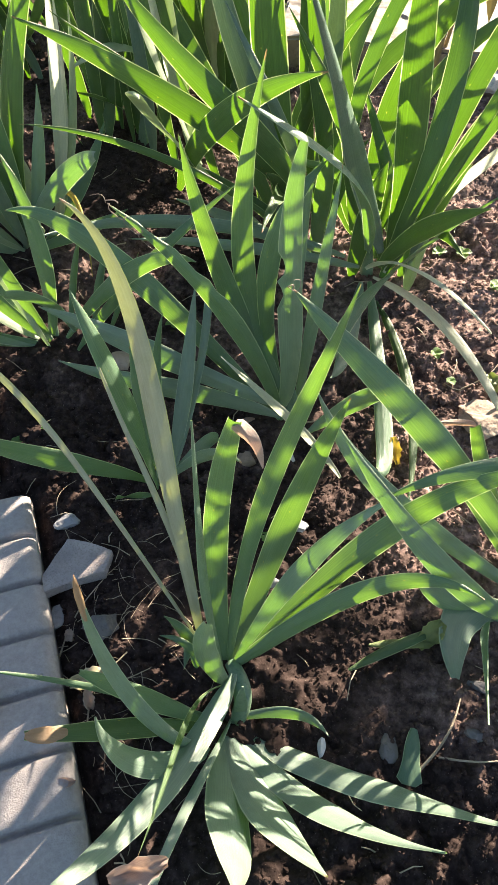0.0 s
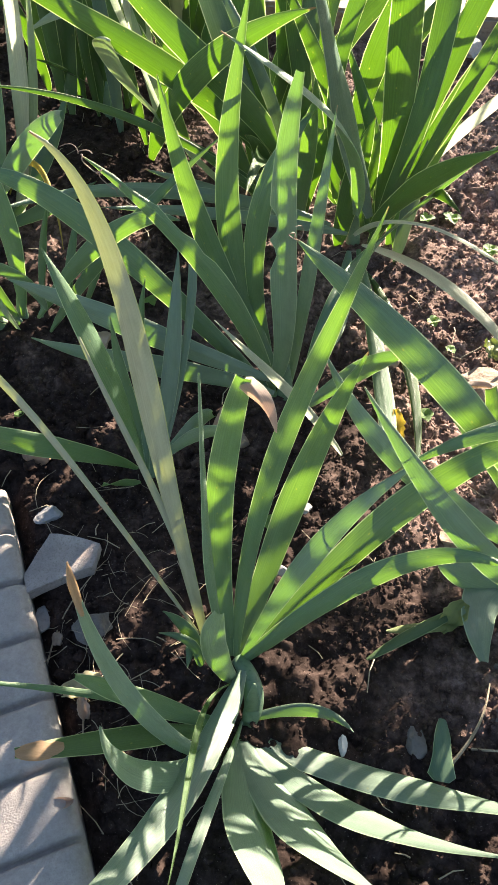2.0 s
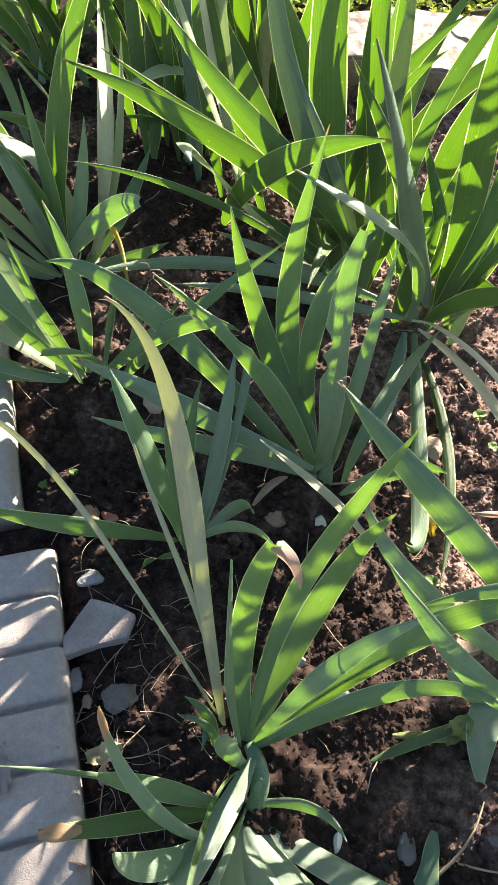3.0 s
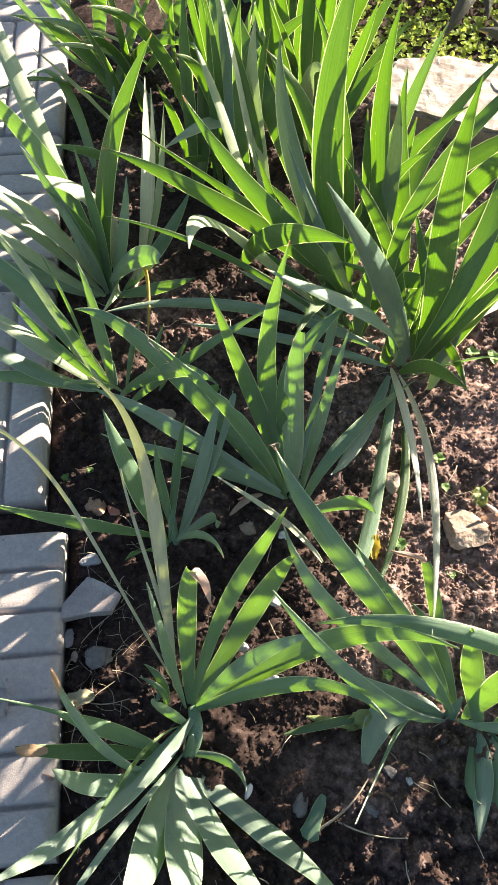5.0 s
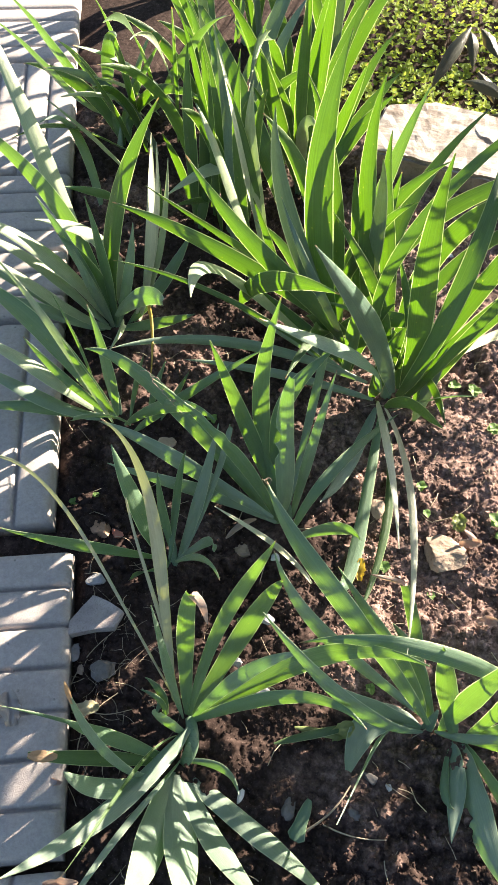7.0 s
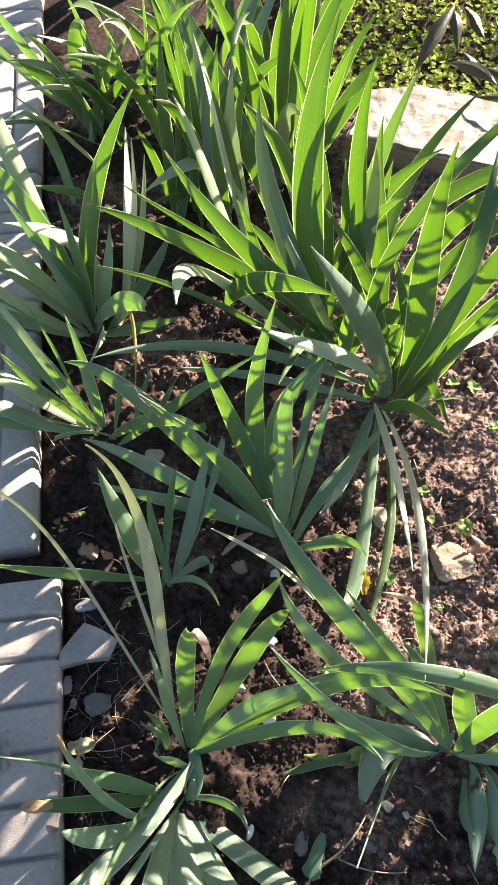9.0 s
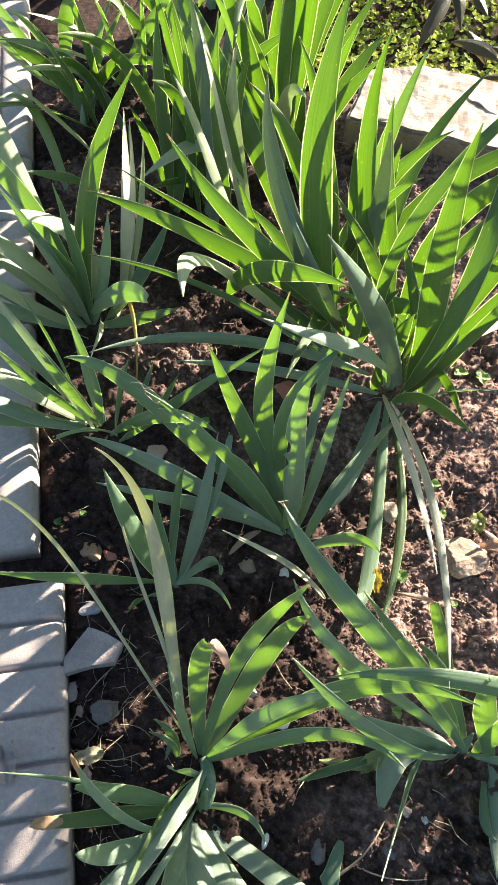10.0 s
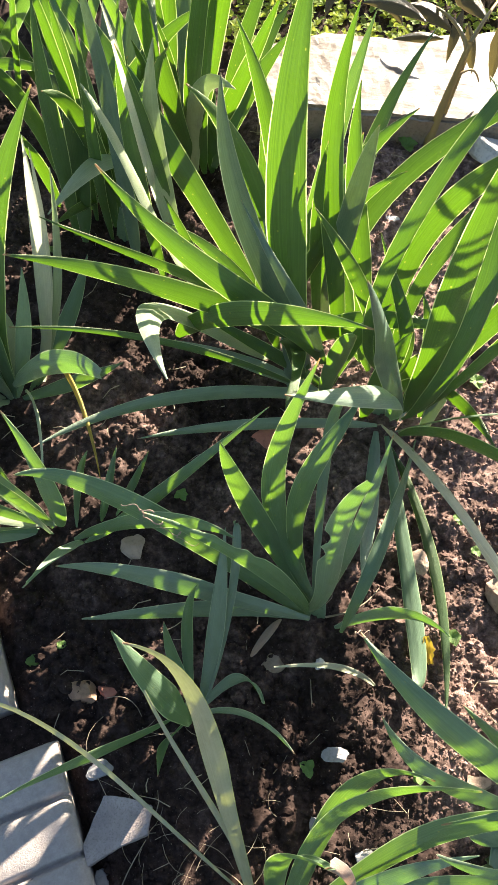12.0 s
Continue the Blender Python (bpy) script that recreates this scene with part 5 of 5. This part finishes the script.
def sprout(x, y, size, seed, leaves=5):
    rng = random.Random(seed)
    base = thing("weed_seedling", (x, y, soil_height(x, y)), "tiny bright green weed seedling in soil", "weed", "weed seedlings in the bed")
    for k in range(leaves):
        a = math.tau * k / leaves + rng.uniform(-0.3, 0.3)
        bm = bmesh.new()
        root = Vector((x, y, soil_height(x, y) + size * 0.35))
        small_leaf(bm, root, (math.cos(a), math.sin(a), rng.uniform(0.1, 0.6)), size * rng.uniform(0.5, 0.95), size * 0.72)
        part("leaf", bm, SEEDLING, base)
    stalk = straw_piece("stem", [Vector((x, y, soil_height(x, y) - 0.002 + size * 0.4 * t)) for t in (0, 0.5, 1)], 0.0008, "")
    part("stem", stalk, SEEDLING, base)


for seed, (x, y, size) in enumerate(((0.443, 0.812, 0.017), (-0.054, 0.758, 0.014), (0.269, 0.658, 0.014), (0.522, 0.80, 0.012), (0.417, 0.72, 0.013), (0.43, 1.66, 0.025),
                                     (0.60, 1.02, 0.016), (0.56, 1.12, 0.014), (-0.02, 0.775, 0.010), (0.47, 0.63, 0.012), (0.10, 0.98, 0.012), (0.39, 0.655, 0.013),
                                     (0.479, 1.20, 0.018), (0.514, 1.197, 0.020), (0.56, 1.127, 0.018), (0.595, 0.95, 0.022), (0.605, 0.93, 0.018), (0.465, 0.971, 0.014), (0.486, 0.929, 0.012), (0.60, 0.965, 0.016))):
    sprout(x, y, size, seed)


def crumpled(name, place, turn, length, width, mat, label, seed, parent=None):
    """A dry, crumpled scrap of leaf with a ragged outline."""
    bm = bmesh.new()
    uv = bm.loops.layers.uv.new("UVMap")
    rows = []
    for i in range(11):
        v = i / 10
        w = width * (0.25 + 0.75 * math.sin(math.pi * (0.08 + 0.84 * v)) ** 0.8)
        row = []
        for c in range(8):
            a = c / 7 * 2 - 1
            q = Vector((v * 3.0 + seed, a * 1.6, seed * 0.7))
            edge = 1 + 0.35 * noise.noise((v * 9.0, a * 3.0, seed)) if abs(a) > 0.7 else 1
            row.append(bm.verts.new((a * w * 0.5 * edge + 0.12 * width * noise.noise(q * 1.3), (v - 0.5) * length, 0.40 * width * noise.noise(q) + 0.30 * width * a * a + 0.22 * width * noise.noise(q * 2.6))))
        rows.append(row)
    for i, (a, b) in enumerate(zip(rows, rows[1:])):
        for c in range(7):
            f = bm.faces.new((a[c], a[c + 1], b[c + 1], b[c]))
            for loop, (u, w) in zip(f.loops, ((c, i), (c + 1, i), (c + 1, i + 1), (c, i + 1))):
                loop[uv].uv = (u / 7, w / 10 * length)
    m = Matrix.Translation(place) @ Euler([radians(v) for v in turn]).to_matrix().to_4x4()
    bmesh.ops.transform(bm, matrix=m, verts=bm.verts)
    return part(name, bm, mat, parent, label)


def fallen_leaf(place, aim, width, mat, label, bend=0.01, blunt=0.25, base=0.6):
    a, d = Vector(place), Vector(aim) - Vector(place)
    ob = part("fallen_leaf", blade_mesh(curve(a, a + d * 0.3 + Vector((0, 0, bend)), a + d * 0.7 + Vector((0, 0, bend)), a + d, 10), width, Vector((0, 0, 1)), 0.5, 0.3, blunt, (), 0.0008, base), mat, None, label)
    return tagged(ob, label, "fallen leaf", "fallen leaves on the soil")


fallen_leaf((0.425, 0.415, 0.006), (0.431, 0.466, 0.010), 0.016, BLUE_GREEN, "cut green leaf piece standing in dark soil", 0.004, 0.45, 1.6)
fallen_leaf((0.465, 0.575, 0.008), (0.365, 0.515, 0.010), 0.012, GREEN, "dark green fallen leaf blade on soil", 0.012)
fallen_leaf((0.45, 0.552, 0.012), (0.385, 0.545, 0.008), 0.011, YELLOW, "yellow-green fallen leaf strip on soil", 0.006)
fallen_leaf((0.20, 0.775, 0.006), (0.235, 0.82, 0.012), 0.010, DRY, "curved orange-brown dry leaf on soil", 0.02)
fallen_leaf((0.545, 0.905, 0.03), (0.575, 0.90, 0.01), 0.009, DRY, "rusty dry leaf strip on stone", 0.004)
for place, turn, length, width, mat, label in (
        ((0.447, 0.560, 0.016), (25, 10, -40), 0.036, 0.020, YELLOW, "crumpled yellowing leaf scrap on soil"),
        ((0.468, 0.572, 0.010), (5, 10, 60), 0.026, 0.014, YELLOW, "small curled yellow leaf scrap on soil"),
        ((0.535, 0.925, 0.010), (12, 5, 20), 0.030, 0.024, YELLOW, "pale yellow dried leaf scrap near stone"),
        ((0.410, 0.794, 0.012), (25, 0, 15), 0.034, 0.014, AMBER, "curled yellow-brown leaf scrap under blades"),
        ((0.560, 0.893, 0.016), (15, 10, -70), 0.034, 0.014, DRY, "orange-brown dry leaf beside tan stone"),
        ((0.607, 0.780, 0.008), (5, 5, -80), 0.030, 0.016, DRY, "small reddish dry leaf on sunny soil"),
        ((0.113, 0.470, 0.012), (8, 0, -65), 0.036, 0.020, CREAM, "pale yellow papery leaf on soil"),
        ((0.118, 0.452, 0.014), (60, 0, 20), 0.026, 0.010, DRY, "dry pale brown leaf curl on soil"),
        ((0.105, 0.372, 0.016), (20, 20, -70), 0.045, 0.010, DRY, "curled brown dry leaf by the paving"),
        ((0.024, 0.434, 0.031), (8, 5, 35), 0.044, 0.026, GREY_DRY, "crumpled grey-brown leaf on paving")):
    tagged(crumpled("dry_leaf" if mat is not CREAM else "leaf_scrap", place, turn, length, width, mat, label, length * 300), label, "dry leaf", "fallen leaves on the soil")


# withered ends
crumpled("dry_tip", (0.227, 0.285, 0.297), (15, 15, -62), 0.032, 0.013, DRY, "withered brown leaf tip", 3.1, yellow_stem_leaf)


# ---- weeds behind the slab, and the bush ----
def make_weeds():
    rng = random.Random(33)
    bm = bmesh.new()
    for k in range(3600):
        x, y = rng.uniform(0.0, 1.0), rng.uniform(1.92, 2.6)
        h = rng.uniform(0.01, 0.13) * (1.0 + noise.noise((x * 6, y * 6, 0.0))) * max(0.2, min(1.0, (y - 1.95) / 0.40))
        for j in range(4):
            a = rng.uniform(0, math.tau)
            small_leaf(bm, (x, y, soil_height(x, y) + h), (math.cos(a), math.sin(a), rng.uniform(0.1, 1.3)), rng.uniform(0.007, 0.017), rng.uniform(0.006, 0.011))
    tagged(part("low_weeds", bm, WEED), "low bright green weeds behind the slab", "weeds", kind="stuff")


make_weeds()


def make_bush():
    bush = thing("peony_bush", (0.50, 1.70, 0.0), "bush with brown stems and dark purple-brown leaves", "bush")
    rng = random.Random(12)
    def stem(p0, p1, p2, r):
        pts = [((1 - t) ** 2) * Vector(p0) + 2 * t * (1 - t) * Vector(p1) + t * t * Vector(p2) for t in [k / 10 for k in range(11)]]
        bm = straw_piece("stem", pts, r, "")
        return part("stem", bm, STEM, bush), pts
    stem((0.466, 1.672, -0.01), (0.472, 1.68, 0.09), (0.492, 1.70, 0.21), 0.010)
    stem((0.475, 1.672, -0.01), (0.48, 1.68, 0.05), (0.50, 1.72, 0.17), 0.006)
    stem((0.56, 1.675, -0.01), (0.565, 1.70, 0.08), (0.60, 1.75, 0.22), 0.007)
    stem((0.482, 1.69, 0.15), (0.51, 1.71, 0.18), (0.54, 1.74, 0.12), 0.003)
    stem((0.49, 1.70, 0.20), (0.47, 1.75, 0.23), (0.42, 1.82, 0.20), 0.004)
    stem((0.49, 1.70, 0.20), (0.52, 1.75, 0.24), (0.56, 1.83, 0.22), 0.004)
    def broad_leaf(root, tip, width, sag=0.02, twist=0.6):
        a, b = Vector(root), Vector(tip)
        lift = Vector((0, 0, sag))
        pts = curve(a, a.lerp(b, 0.3) + lift, a.lerp(b, 0.7) + lift, b, 12)
        part("leaf", blade_mesh(pts, width, Vector((0.1, -0.5, 0.85)).normalized(), twist, 0.35, 0.0, (), 0.0006, 0.15), BUSH, bush)
    for root, tip, width in (((0.31, 1.955, 0.23), (0.268, 1.80, 0.17), 0.030), ((0.31, 1.955, 0.22), (0.34, 1.88, 0.18), 0.026), ((0.33, 1.975, 0.22), (0.385, 1.93, 0.19), 0.028),
                             ((0.35, 1.85, 0.20), (0.40, 1.80, 0.17), 0.026), ((0.425, 1.745, 0.21), (0.325, 1.80, 0.20), 0.030), ((0.395, 1.79, 0.21), (0.475, 1.755, 0.19), 0.030),
                             ((0.46, 1.83, 0.23), (0.535, 1.78, 0.20), 0.036), ((0.49, 1.855, 0.12), (0.40, 1.865, 0.105), 0.022), ((0.50, 1.77, 0.20), (0.525, 1.745, 0.13), 0.024),
                             ((0.56, 1.79, 0.20), (0.565, 1.755, 0.11), 0.026), ((0.49, 1.79, 0.21), (0.47, 1.72, 0.16), 0.018), ((0.52, 1.80, 0.24), (0.60, 1.83, 0.25), 0.034),
                             ((0.45, 1.80, 0.24), (0.40, 1.88, 0.25), 0.034), ((0.50, 1.80, 0.25), (0.53, 1.90, 0.27), 0.036), ((0.60, 1.75, 0.22), (0.66, 1.70, 0.20), 0.032)):
        broad_leaf(root, tip, width, rng.uniform(0.005, 0.025), rng.uniform(-0.8, 0.8))
    # unseen tall shoots, added only to shade the front of the bed and the paving
    for k, (x, y, z, many) in enumerate(((0.86, 1.77, 0.70, 22), (0.90, 1.77, 0.84, 24), (0.98, 1.77, 0.63, 24), (1.09, 1.77, 0.54, 24), (1.20, 1.77, 0.50, 24), (1.31, 1.78, 0.50, 22), (0.70, 1.77, 0.57, 15))):
        base = (0.80 + 0.07 * k if k < 6 else 0.74, 1.82, -0.01)
        stem(base, ((base[0] + x) / 2, 1.80, z * 0.6), (x, y, z), 0.006)
        for n in range(many):
            a = rng.uniform(0, math.tau)
            root = Vector((x + rng.uniform(-0.06, 0.06), y + rng.uniform(-0.06, 0.06), z + rng.uniform(-0.07, 0.09)))
            broad_leaf(root, root + Vector((math.cos(a) * 0.10, math.sin(a) * 0.10, rng.uniform(-0.06, 0.03))), rng.uniform(0.038, 0.052), 0.015, rng.uniform(-0.8, 0.8))


make_bush()
